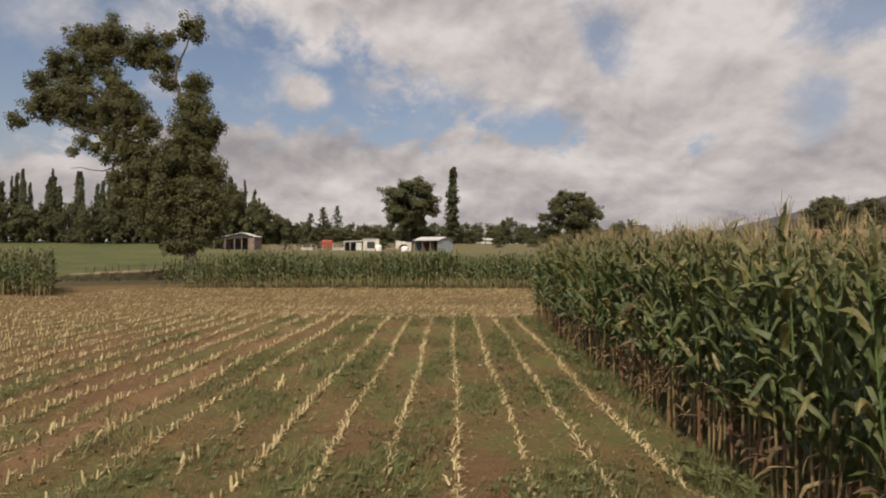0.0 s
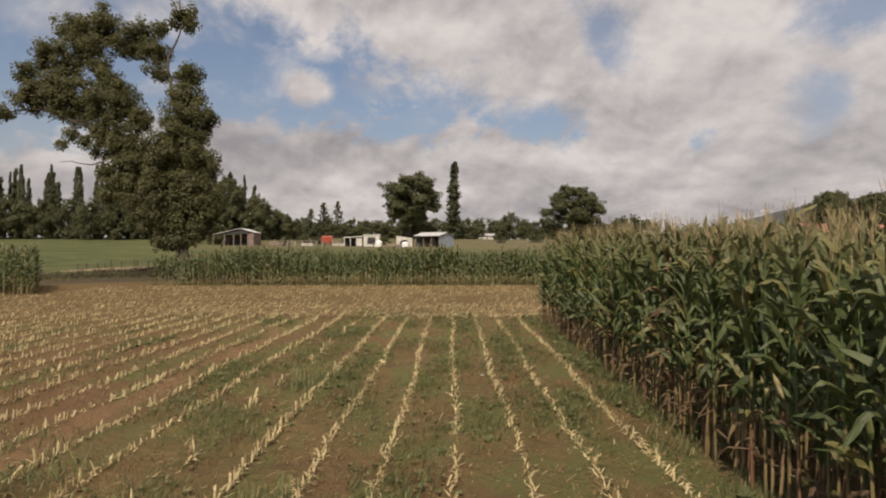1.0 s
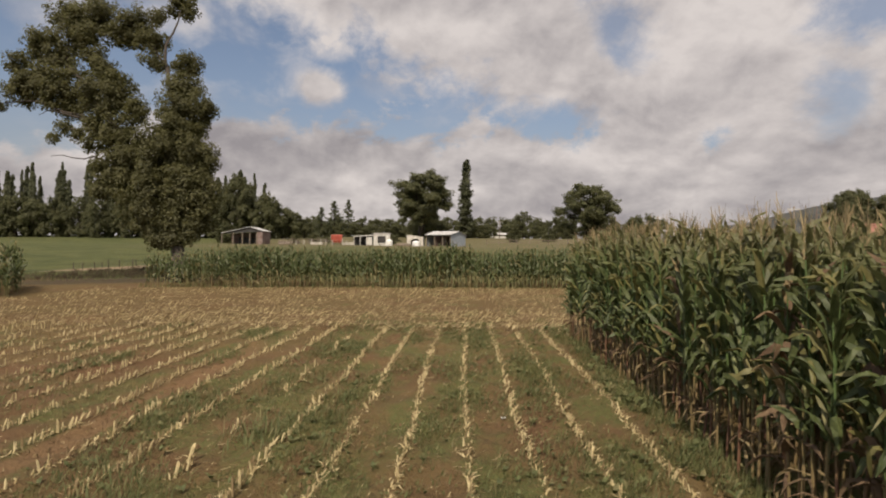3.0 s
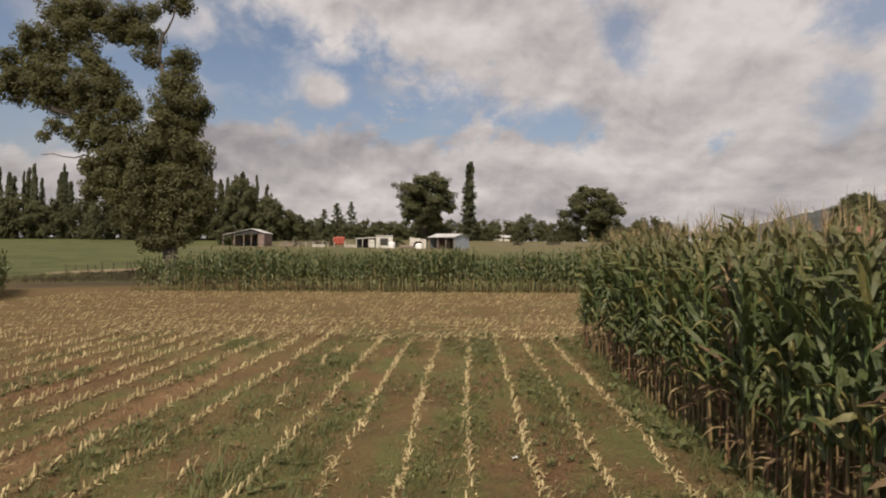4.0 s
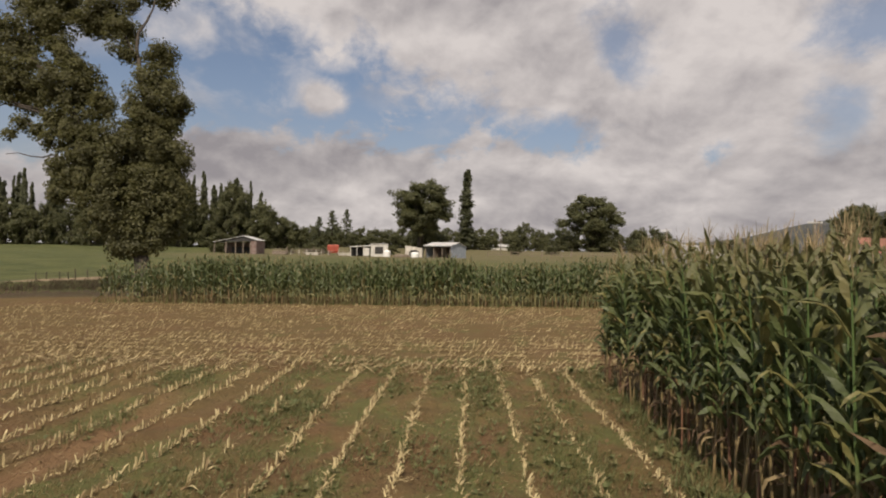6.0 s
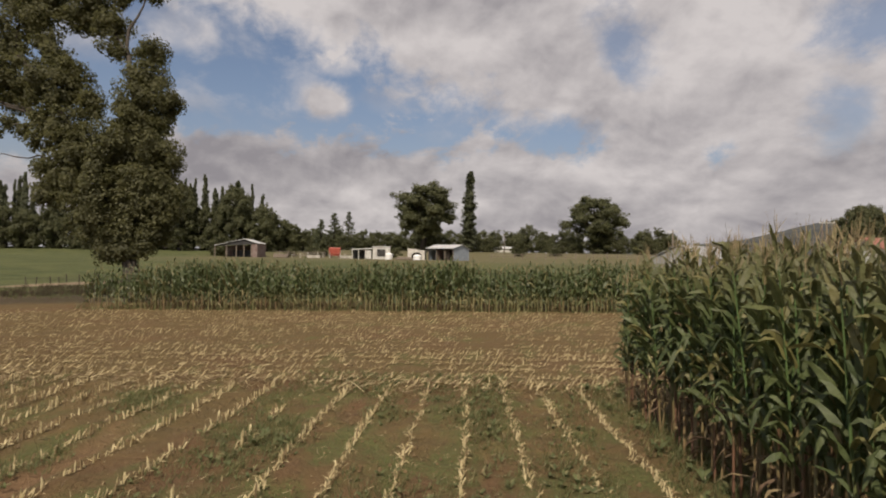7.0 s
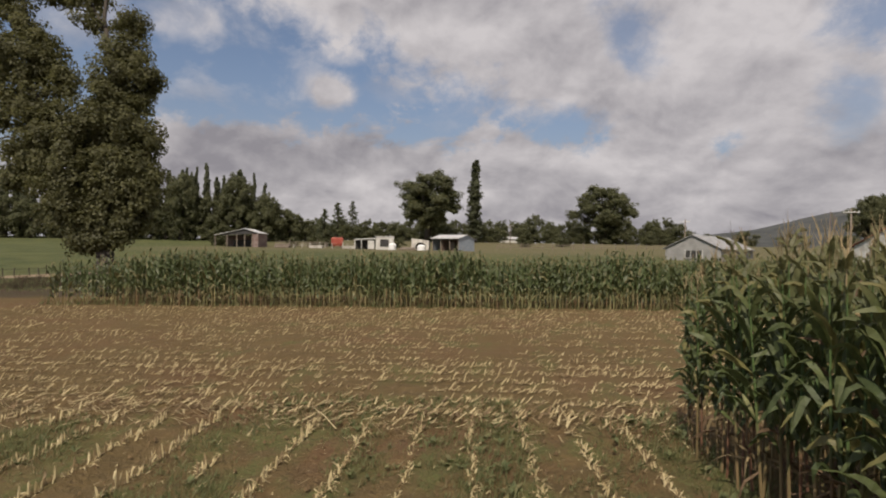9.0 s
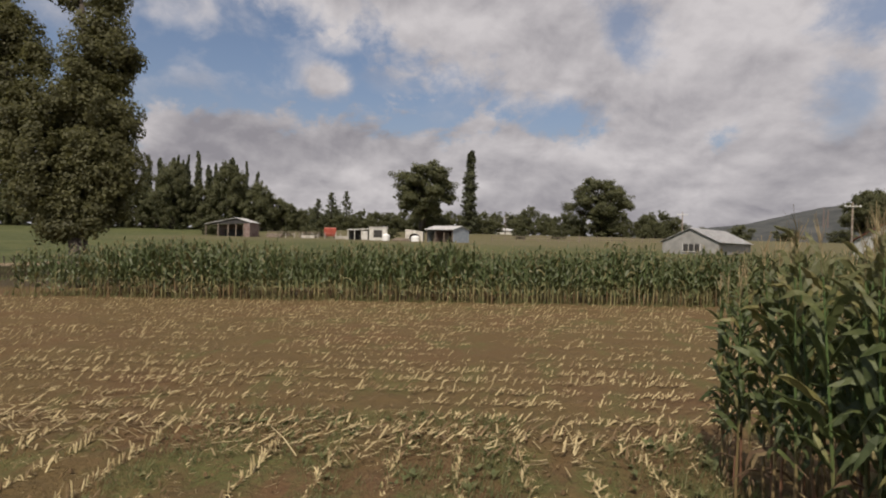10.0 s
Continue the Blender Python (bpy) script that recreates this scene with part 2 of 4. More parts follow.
def field_paint(n, where):
    sep = n.add("ShaderNodeSeparateXYZ", Vector=where)
    x, y = sep.outputs[0], sep.outputs[1]
    soil = n.mix(n.ramp(n.noise(where, 1.3, 6.0, 0.62), 0.35, 0.66), (0.158, 0.107, 0.044), (0.110, 0.078, 0.032))
    soil = n.mix(n.ramp(n.noise(where, 18.0, 6.0, 0.8), 0.46, 0.66), soil, (0.175, 0.124, 0.060))
    soil = n.mix(n.ramp(n.noise(where, 55.0, 4.0, 0.8), 0.52, 0.68, 0.0, 0.7), soil, (0.075, 0.05, 0.03))
    soil = n.mix(n.ramp(n.noise(where, 0.22, 3.0, 0.5), 0.42, 0.66), soil, (0.148, 0.084, 0.043))
    # chaff and broken straw lying on the soil
    soil = n.mix(n.ramp(n.noise(n.vec("MULTIPLY", where, (1.0, 2.2, 1.0)), 26.0, 3.0, 0.7), 0.59, 0.68, 0.0, 0.5), soil, (0.24, 0.18, 0.10))
    # the headland was driven over: bare, redder and darker
    soil = n.mix(n.ramp(y, 21.5, 26.0, 0.0, n.ramp(n.noise(where, 0.5, 4.0, 0.6), 0.3, 0.65, 0.35, 0.85)), soil, n.mix(n.noise(where, 9.0, 5.0, 0.75), (0.088, 0.061, 0.026), (0.172, 0.117, 0.052)))
    # low weeds, thicker on the standing-row side and thin on the headland
    w = n.noise(n.vec("MULTIPLY", where, (1.0, 0.45, 1.0)), 1.15, 5.0, 0.6)
    lush = n.math("ADD", n.ramp(x, -12.0, -1.0, -0.05, 0.055), n.ramp(y, 20.5, 24.5, 0.0, -0.07))
    w = n.math("ADD", w, lush)
    green = n.mix(n.ramp(n.noise(where, 42.0, 4.0, 0.8), 0.35, 0.65), (0.074, 0.088, 0.028), (0.135, 0.143, 0.050))
    field = n.mix(n.math("MULTIPLY", n.ramp(w, 0.48, 0.66, 0.0, n.ramp(y, 21.0, 24.0, 0.9, 0.6)), n.ramp(n.noise(where, 20.0, 5.0, 0.8), 0.36, 0.52)), soil, green)
    strip = n.math("ABSOLUTE", n.math("ADD", x, n.math("ADD", 4.70, n.math("MULTIPLY", n.math("SUBTRACT", n.noise(where, 0.6), 0.5), 0.3))))
    strip = n.math("MULTIPLY", n.ramp(strip, 0.13, 0.27, 1.0, 0.0), n.ramp(y, 17.0, 22.0, 0.9, 0.0))
    field = n.mix(strip, field, n.mix(n.noise(where, 12.0, 4.0, 0.7), (0.165, 0.095, 0.048), (0.235, 0.145, 0.075)))
    # pasture past the crop, with a bare bank and a pale farm track
    grass = n.mix(n.ramp(n.noise(where, 0.16, 7.0, 0.72), 0.36, 0.62), (0.046, 0.061, 0.021), (0.092, 0.100, 0.036))
    grass = n.mix(n.ramp(n.noise(n.vec("MULTIPLY", where, (0.35, 1.0, 1.0)), 0.6, 6.0, 0.75), 0.40, 0.68, 0.0, 0.7), grass, (0.098, 0.098, 0.040))
    grass = n.mix(n.ramp(n.math("ADD", y, n.math("MULTIPLY", n.noise(where, 0.03), 40.0)), 115.0, 145.0, 0.0, n.ramp(x, -70.0, -42.0, 0.0, 0.85)), grass, (0.125, 0.108, 0.056))
    edge = n.math("ADD", y, n.math("MULTIPLY", n.math("SUBTRACT", n.noise(where, 0.5), 0.5), 2.5))
    col = n.mix(n.ramp(edge, 45.0, 47.0), field, grass)
    line = n.math("ADD", n.math("SUBTRACT", y, n.math("MULTIPLY", x, 0.65)), n.math("MULTIPLY", n.noise(where, 0.25), 0.3))
    track = n.math("MULTIPLY", n.ramp(line, 71.0, 71.3), n.ramp(line, 75.2, 76.0, 1.0, 0.0))
    col = n.mix(n.math("MULTIPLY", track, n.math("MULTIPLY", n.ramp(x, -15.0, -18.0), n.ramp(x, -34.0, -31.5))), col, (0.27, 0.205, 0.135))
    bank = n.math("MULTIPLY", n.ramp(line, 54.0, 57.0), n.ramp(line, 70.8, 71.1, 1.0, 0.0))
    return n.mix(n.math("MULTIPLY", bank, n.math("MULTIPLY", n.ramp(x, -15.0, -18.0, 0.0, 0.85), n.ramp(x, -31.5, -26.0))), col, n.mix(n.ramp(n.noise(where, 0.9, 5.0, 0.7), 0.4, 0.6), (0.060, 0.040, 0.028), (0.058, 0.052, 0.027)))


def field_bump(n, where):
    h = n.math("ADD", n.noise(where, 16.0, 6.0, 0.7), n.math("MULTIPLY", n.noise(where, 3.5, 4.0, 0.6), 1.5))
    return h, 0.07


M_CLOD = material("soil_clod", leaf_paint((0.12, 0.08, 0.042), (0.185, 0.125, 0.064), None, 0.1, 40.0), 0.95, grain(80, 0.006), spec=0.2)
M_FIELD = material("field_ground", field_paint, 0.95, field_bump, spec=0.2)


# ---- geometry helpers ----
class Mass:
    """Vertices and faces that become one mesh."""

    def __init__(self):
        self.verts, self.faces = [], []

    def add(self, verts, faces, m=None):
        k = len(self.verts)
        self.verts.extend(m @ Vector(v) for v in verts) if m is not None else self.verts.extend(verts)
        self.faces.extend(tuple(i + k for i in f) for f in faces)
        return self

    def box(self, cx, cy, cz, sx, sy, sz, m=None):
        v = [(cx + a * sx / 2, cy + b * sy / 2, cz + c * sz / 2) for c in (-1, 1) for b in (-1, 1) for a in (-1, 1)]
        return self.add(v, [(0, 2, 3, 1), (4, 5, 7, 6), (0, 1, 5, 4), (2, 6, 7, 3), (0, 4, 6, 2), (1, 3, 7, 5)], m)

    def tube(self, points, radii, sides=8):
        rings = []
        points = [Vector(p) for p in points]
        for k, p in enumerate(points):
            along = (points[min(k + 1, len(points) - 1)] - points[max(k - 1, 0)]).normalized()
            a = along.orthogonal().normalized()
            b = along.cross(a)
            rings.append([p + radii[k] * (a * math.cos(6.2832 * s / sides) + b * math.sin(6.2832 * s / sides)) for s in range(sides)])
        verts = [v for ring in rings for v in ring]
        faces = [(k * sides + s, k * sides + (s + 1) % sides, (k + 1) * sides + (s + 1) % sides, (k + 1) * sides + s) for k in range(len(points) - 1) for s in range(sides)]
        faces.append(tuple(range(sides))[::-1])
        faces.append(tuple((len(points) - 1) * sides + s for s in range(sides)))
        return self.add(verts, faces)

    def mesh(self, name, mat, smooth=False):
        data = bpy.data.meshes.new(name)
        data.from_pydata([tuple(v) for v in self.verts], [], self.faces)
        data.materials.append(mat)
        if smooth:
            data.shade_smooth()
        return data


def part(name, mass, mat, parent, label="", smooth=False):
    ob = new(name, mass.mesh(name, mat, smooth))
    ob.parent = parent
    return tagged(ob, label) if label else ob


def thing(name, label, category, m, group="", kind=""):
    ob = new(name)
    ob.matrix_basis = m
    ob.empty_display_size = 0.3
    return tagged(ob, label, category, group, kind)


def stuff(name, mass, mat, label, category, smooth=False):
    return tagged(new(name, mass.mesh(name, mat, smooth)), label, category, kind="stuff")


def smooth01(v):
    v = min(1.0, max(0.0, v))
    return v * v * (3 - 2 * v)


def ground_z(x, y):
    """The height of the land: level field, then a gentle rise to the farm and the tree lines."""
    far = smooth01((y - 46) / 84)
    z = 2.6 * far + 3.0 * smooth01((y - 130) / 80)
    z -= 0.003 * max(0.0, -x - 30) * far * (1 - smooth01((y - 300) / 300)) * (1 - smooth01((-x - 200) / 300))
    # a low bank that carries the farm track on the left
    crest = 50 + 0.65 * (x + 32)
    top = min(1.3, max(0.15, 0.4 + 0.067 * (x + 32)))
    bank = 0.85 * top * (0.68 * smooth01((y - crest + 2.6) / 2.6) + 0.32 * smooth01((y - crest) / 5.0)) * smooth01((-13 - x) / 6) * smooth01((x + 70) / 20) * (1 - smooth01((y - crest - 12) / 30))
    return max(z, bank)


# ---- ground: one sheet to the horizon ----
def build_ground():
    def lines(stops):
        out = []
        for a, b, step in stops:
            out += list(np.arange(a, b, step))
        return np.array(out + [stops[-1][1]])
    xs = lines([(-4000, -400, 450), (-400, -60, 20), (-60, -16, 0.6), (-16, 6, 0.11), (6, 40, 1.0), (40, 400, 20), (400, 4000, 450)])
    ys = lines([(-600, -20, 60), (-20, 2, 0.8), (2, 25, 0.11), (25, 48, 0.4), (48, 70, 0.6), (70, 320, 10), (320, 4500, 400)])
    gx, gy = np.meshgrid(xs, ys)
    z = np.vectorize(ground_z)(gx, gy)
    near = np.clip((50 - gy) / 4, 0, 1) * np.clip((gx + 60) / 10, 0, 1) * np.clip((45 - gx) / 10, 0, 1)
    rng = np.random.RandomState(3)
    lump = np.zeros_like(z)
    for _ in range(46):
        k = rng.uniform(0.6, 14) * np.array([np.cos(a := rng.uniform(0, 6.28)), np.sin(a)])
        lump += np.sin(gx * k[0] + gy * k[1] + rng.uniform(0, 6.28)) * 0.010 / np.sqrt(np.hypot(*k))
    rows = 0.014 * np.cos((gx - 0.30) / 0.76 * 2 * np.pi) * np.clip((22.4 - gy) / 1.0, 0, 1) * np.clip((4 - gx) / 1, 0, 1)
    z = z + near * (lump + rows - 0.012)
    ny, nx = gx.shape
    verts = np.stack([gx, gy, z], -1).reshape(-1, 3)
    i = (np.arange(ny - 1)[:, None] * nx + np.arange(nx - 1)[None]).reshape(-1)
    faces = np.stack([i, i + 1, i + nx + 1, i + nx], -1)
    data = bpy.data.meshes.new("ground")
    data.from_pydata(verts.tolist(), [], faces.tolist())
    data.materials.append(M_FIELD)
    data.shade_smooth()
    tagged(new("ground", data), "brown stubble field with green weeds and pasture beyond", "ground", kind="structure")


build_ground()


def build_hills():
    stops = [(300, 30), (900, 70), (1152, 92), (1423, 125), (1640, 150), (1773, 182), (2125, 270), (2600, 350), (3400, 300), (4200, 180)]
    m = Mass()
    nx, ny = 130, 14
    for j in range(ny):
        for i in range(nx):
            x = 300 + 3900 * i / (nx - 1)
            top = np.interp(x, [s[0] for s in stops], [s[1] for s in stops])
            s = j / (ny - 1)
            y = 2300 + 1200 * s
            q = noise.fractal(Vector((x / 260, y / 260, 0)), 1.0, 2.0, 5)
            m.verts.append((x * (0.85 + 0.15 * s), y if s < 1 else 3600, 5.0 + top * math.sin(min(1, s * 1.35) * 1.5708) * (0.98 + 0.05 * q) * (y / 3200 if s < 0.75 else 1)))
    m.faces = [(j * nx + i, j * nx + i + 1, (j + 1) * nx + i + 1, (j + 1) * nx + i) for j in range(ny - 1) for i in range(nx - 1)]
    tagged(new("hill_range", m.mesh("hill_range", M_HILL, True)), "distant bush-covered hills beyond the farmland", "hill", kind="structure")


build_hills()


# ---- maize ----
def leaf_strip(rng, base, azim, length, width, rise, bend, segs, fold=0.35, twist=0.0, knee=0.25):
    """One arching blade: it rises at an angle, arches over and hangs; folded along its midrib."""
    verts, faces = [], []
    p = Vector(base)
    out = Vector((math.cos(azim), math.sin(azim), 0))
    side0 = Vector((-math.sin(azim), math.cos(azim), 0))
    for k in range(segs + 1):
        s = k / segs
        ang = rise - bend * (0.25 * s + 0.75 * smooth01((s - knee) / 0.38))
        along = out * math.cos(ang) + Vector((0, 0, 1)) * math.sin(ang)
        upn = along.cross(side0) * -1
        tw = twist * s
        side = side0 * math.cos(tw) + upn * math.sin(tw)
        w = width * 0.5 * max(0.04, math.sin(math.pi * min(1.0, 0.16 + 0.84 * s)) ** 0.65) * (1 + 0.08 * math.sin(9 * s + azim * 3))
        lift = upn * (-fold * w * (1 + 0.5 * math.sin(17 * s + azim * 5)))
        verts += [p - side * w - lift, p + lift * 0.3, p + side * w - lift]
        p = p + along * (length / segs)
    for k in range(segs):
        a = 3 * k
        faces += [(a, a + 1, a + 4, a + 3), (a + 1, a + 2, a + 5, a + 4)]
    return verts, faces


def thin_strip(base, way, width, tip=0.2):
    side = Vector(way).cross(Vector((0.3, 0.2, 1))).normalized() * width / 2
    b, w = Vector(base), Vector(way)
    return [b - side, b + side, b + w + side * tip, b + w - side * tip], [(0, 1, 2, 3)]


def maize(rng, height, segs, leaves, lowest=0.55, dry=3, tassel_arms=9, sides=6, broad=1.0):
    """The pieces of one plant: kind and (verts, faces)."""
    out = []
    lean = Vector((rng.gauss(0, 0.03), rng.gauss(0, 0.03), 0))
    mass = Mass()
    zs = [0, height * 0.45, height * 0.9]
    mass.tube([lean * z * z / height + Vector((0, 0, z - (0.03 if z == 0 else 0))) for z in zs], [0.017, 0.014, 0.006] if sides > 3 else [0.021, 0.018, 0.008], sides)
    out.append(("stalk", (mass.verts, mass.faces)))
    plane = rng.uniform(0, 6.28)
    for k in range(leaves):
        s = k / max(1, leaves - 1)
        z = lowest + (height * 0.95 - lowest) * s
        az = plane + math.pi * (k % 2) + rng.gauss(0, 0.45)
        length = (0.33 + 0.23 * math.sin(math.pi * min(1, s + 0.15))) * rng.uniform(0.8, 1.2) * (0.8 if s > 0.85 else 1)
        out.append(("leaf", leaf_strip(rng, lean * z * z / height + Vector((0, 0, z)), az, length, broad * rng.uniform(0.062, 0.094) * (0.75 if s > 0.85 else 1),
                                       rng.uniform(0.8, 1.3) + 0.22 * s, rng.choice((rng.uniform(2.0, 3.2), rng.uniform(1.5, 2.6), 0.9)) * (1 - 0.5 * s), segs, rng.uniform(0.3, 0.8), rng.gauss(0, 0.9), rng.uniform(0.12, 0.55))))
    for k in range(dry):
        z = rng.uniform(0.25, 0.95)
        out.append(("dry_leaf", leaf_strip(rng, (0, 0, z), rng.uniform(0, 6.28), rng.uniform(0.25, 0.5), rng.uniform(0.02, 0.05), rng.uniform(-0.9, 0.5), rng.uniform(0.6, 1.4), max(3, segs - 3), 0.6, rng.gauss(0, 1.5))))
    mass = Mass()
    top = lean * height + Vector((0, 0, height * 0.9))
    mass.add(*thin_strip(top, (rng.gauss(0, 0.03), rng.gauss(0, 0.03), height * 0.10 + 0.22), 0.010, 0.5))
    for k in range(tassel_arms):
        a = rng.uniform(0, 6.28)
        r = rng.uniform(0.04, 0.11)
        mass.add(*thin_strip(top + Vector((0, 0, height * 0.1 * rng.uniform(0.6, 1.2))), (r * math.cos(a), r * math.sin(a), rng.uniform(0.10, 0.23)), 0.007, 0.4))
    out.append(("tassel", (mass.verts, mass.faces)))
    return out


def vigour(x, y):
    """The stand grows a little shorter towards the near end of the field and at its far corner; the far strip is patchy and poor at its end."""
    if y > 25:
        return (1 + 0.26 * noise.noise(Vector((x * 0.35, y * 0.5, 3.1))) + 0.09 * smooth01((x - 2) / 8)) * (1 - 0.10 * smooth01((-14.6 - x) / 3.2) * (y > 36))
    return (1 - 0.0062 * min(12, max(0, 15 - y))) * (1 - 0.01 * smooth01((y - 15) / 3) - 0.19 * smooth01((y - 20.1) / 1.9))


def ear_of_maize(rng, side):
    mass = Mass()
    a = Vector((0.03 * side, 0.01, 1.05 + rng.uniform(-0.1, 0.15)))
    w = Vector((0.09 * side, 0.02, 0.22))
    mass.tube([a, a + w * 0.3, a + w * 0.75, a + w], [0.012, 0.028, 0.024, 0.006], 7)
    return mass


PALE_MATS = {"stalk": M_STALK_PALE, "leaf": M_CORN_PALE, "dry_leaf": M_HUSK, "tassel": M_TASSEL}
MAIZE_MATS = {"stalk": M_STALK, "leaf": M_CORN, "dry_leaf": M_CORN_DRY, "tassel": M_TASSEL}


def maize_block(name, label, places, rng, height, segs, leaves, lowest, dry, arms, sides, variants=14, uneven=0.04, mats=None, broad=1.0):
    """Many plants as uncounted growth: one mesh for each material."""
    kinds = [maize(rng, height * rng.uniform(1 - uneven, 1 + uneven), segs, leaves, lowest * rng.uniform(0.35, 1.35), dry, arms, sides, broad) for _ in range(variants)]
    bulk = {}
    for x, y in places:
        a, sc = rng.uniform(0, 6.28), rng.uniform(0.95, 1.05) * vigour(x, y)
        c, s = math.cos(a) * sc, math.sin(a) * sc
        z0 = ground_z(x, y) - 0.02
        for kind, (verts, faces) in rng.choice(kinds):
            mass = bulk.setdefault(kind, Mass())
            k = len(mass.verts)
            mass.verts.extend((x + c * v[0] - s * v[1], y + s * v[0] + c * v[1], z0 + sc * v[2]) for v in verts)
            mass.faces.extend(tuple(i + k for i in f) for f in faces)
    names = {"stalk": "maize_stalks", "leaf": "maize_leaves", "dry_leaf": "dry_maize_leaves", "tassel": "maize_tassels"}
    root = thing(name, label, "maize crop", pose(0, 0, 0), kind="stuff")
    for kind, mass in bulk.items():
        part(names[kind], mass, (mats or MAIZE_MATS)[kind], root)["kind"] = "stuff"


ROW0, ROW, EDGE_Y = 0.30, 0.76, 22.2


def build_standing_maize():
    rng = random.Random(11)
    # the two rows along the cut edge: single plants
    protos = []
    for k in range(9):
        root = thing("maize_plant", "tall green maize plant with drying lower leaves", "maize plant", pose(0, 0, -50), group="maize plants along the cut edge")
        for kind, (verts, faces) in maize(rng, rng.uniform(2.66, 2.86), 7, rng.choice((15, 16, 17)), rng.uniform(0.65, 0.95), 2):
            part(kind, Mass().add(verts, faces), MAIZE_MATS[kind], root, {"dry_leaf": "dry brown curled leaf", "tassel": "tan feathery tassel"}.get(kind, ""))
        if k % 2 == 0:
            part("ear", ear_of_maize(rng, 1), M_HUSK, root, "ear of maize in its pale husk")
        protos.append(root)
    dead = thing("dry_maize_plant", "dead tan maize plant with hanging dry leaves", "maize plant", pose(0, 0, -50), group="maize plants along the cut edge")
    for kind, (verts, faces) in maize(rng, 2.4, 7, 13, 0.6, 6):
        part(kind, Mass().add(verts, faces), M_STALK if kind == "stalk" else M_CORN_DRY, dead)
    part("ear", ear_of_maize(rng, -1), M_HUSK, dead, "ear of maize in its pale husk")
    spots = [(3.32, 9.2), (3.27, 10.15), (3.30, 10.4), (3.36, 13.1), (3.30, 18.6)]
    for k, (x, y) in enumerate(spots):
        m = pose(x, y, -0.02, rng.gauss(0, 3), rng.gauss(0, 3), 70 * k)
        if k:
            copy_thing(dead, m)
        else:
            dead.matrix_basis = m
    used = set()
    for row in (4, 5):
        y = 4.0
        while y < EDGE_Y:
            p = rng.choice(protos)
            x = ROW0 + ROW * row + rng.gauss(0, 0.04)
            m = pose(x, y, -0.02, rng.gauss(0, 2.5), rng.gauss(0, 2.5), rng.uniform(0, 360)) @ Matrix.Scale(rng.uniform(0.96, 1.04) * vigour(x, y), 4)
            if p in used:
                ob = copy_thing(p, m)
                ob.matrix_basis = m
            else:
                p.matrix_basis = m
                used.add(p)
            y += rng.uniform(0.115, 0.165)
    near, tops = [], []
    for row in range(4, 36):
        y = -4.0
        while y < EDGE_Y:
            if row > 5 or y < 4.0:
                (near if row < 12 else tops).append((ROW0 + ROW * row + rng.gauss(0, 0.04), y))
            y += rng.uniform(0.14, 0.2) if row < 12 else rng.uniform(0.2, 0.3)
    maize_block("maize_stand", "dense stand of tall green maize behind the cut edge", near, rng, 2.77, 5, 15, 0.7, 2, 7, 4)
    maize_block("maize_stand", "dense stand of tall green maize with tan tassels", tops, rng, 2.8, 3, 6, 1.7, 0, 6, 3)


def far_front(x):
    return 40.2 + 0.13 * (x + 4)


def build_far_maize():
    rng = random.Random(12)
    places = []
    for k in range(6):
        x = -17.9 + 0.25 * k + rng.uniform(-0.4, 0.4)
        while x < 40:
            places.append((x, far_front(x) + 0.2 + 0.76 * k + rng.gauss(0, 0.05)))
            x += rng.uniform(0.12, 0.26) if k == 0 else rng.uniform(0.18, 0.31)
    maize_block("maize_strip", "strip of shorter green maize across the headland", places, rng, 2.12, 4, 10, 0.72, 3, 3, 3, 24, 0.10, PALE_MATS, 1.55)
    places = []
    for k in range(8):
        x = -20.3 - 0.49 * k - rng.uniform(0, 0.3)
        while x > -36:
            places.append((x, 31.2 + 0.76 * k + rng.gauss(0, 0.05)))
            x -= rng.uniform(0.12, 0.18)
    maize_block("maize_block", "separate block of green maize beside the farm track", places, rng, 2.1, 4, 9, 0.5, 2, 3, 3, 14, 0.10, PALE_MATS, 1.5)


build_standing_maize()
build_far_maize()


# ---- stubble ----
def stub(rng, lean, tilt, tall, shreds, slim=1.0):
    """A cut stalk with a slanted top and torn sheaths."""
    mass = Mass()
    r = rng.uniform(0.012, 0.019) * slim
    way = Vector((math.cos(lean) * math.sin(tilt), math.sin(lean) * math.sin(tilt), math.cos(tilt)))
    a = way.orthogonal().normalized()
    b = way.cross(a)
    n = 5
    verts, cut = [], rng.uniform(0, 6.28)
    for k, (h, rr) in enumerate(((-0.02, r), (tall, r * 0.9))):
        for s in range(n):
            q = 6.2832 * s / n
            extra = 0.035 * math.cos(q - cut) if k else 0
            verts.append(way * (h + extra) + (a * math.cos(q) + b * math.sin(q)) * rr)
    faces = [(s, (s + 1) % n, n + (s + 1) % n, n + s) for s in range(n)] + [tuple(range(n, 2 * n))]
    mass.add(verts, faces)
    for _ in range(shreds):
        az = lean + rng.gauss(0, 0.8)
        v, f = leaf_strip(rng, way * tall * rng.uniform(0.0, 0.6), az, rng.uniform(0.07, 0.16), rng.uniform(0.014, 0.032) * slim, rng.uniform(0.1, 1.1), rng.uniform(0.2, 1.4), 2, 0.3, rng.gauss(0, 1))
        mass.add(v, f)
    return mass


def row_gap(rng, k, y):
    """Whether a row has no stub there: some rows are patchy."""
    if k == -4:
        return noise.noise(Vector((5.1, y * 1.3, 0))) < 0.12
    if k in (-1,):
        return noise.noise(Vector((1.7, y * 0.55, 0))) < -0.38
    return noise.noise(Vector((k * 3.3, y * 0.5, 2.0))) < (-0.66 if k > -4 else -0.55 if k > -5 else -0.62)


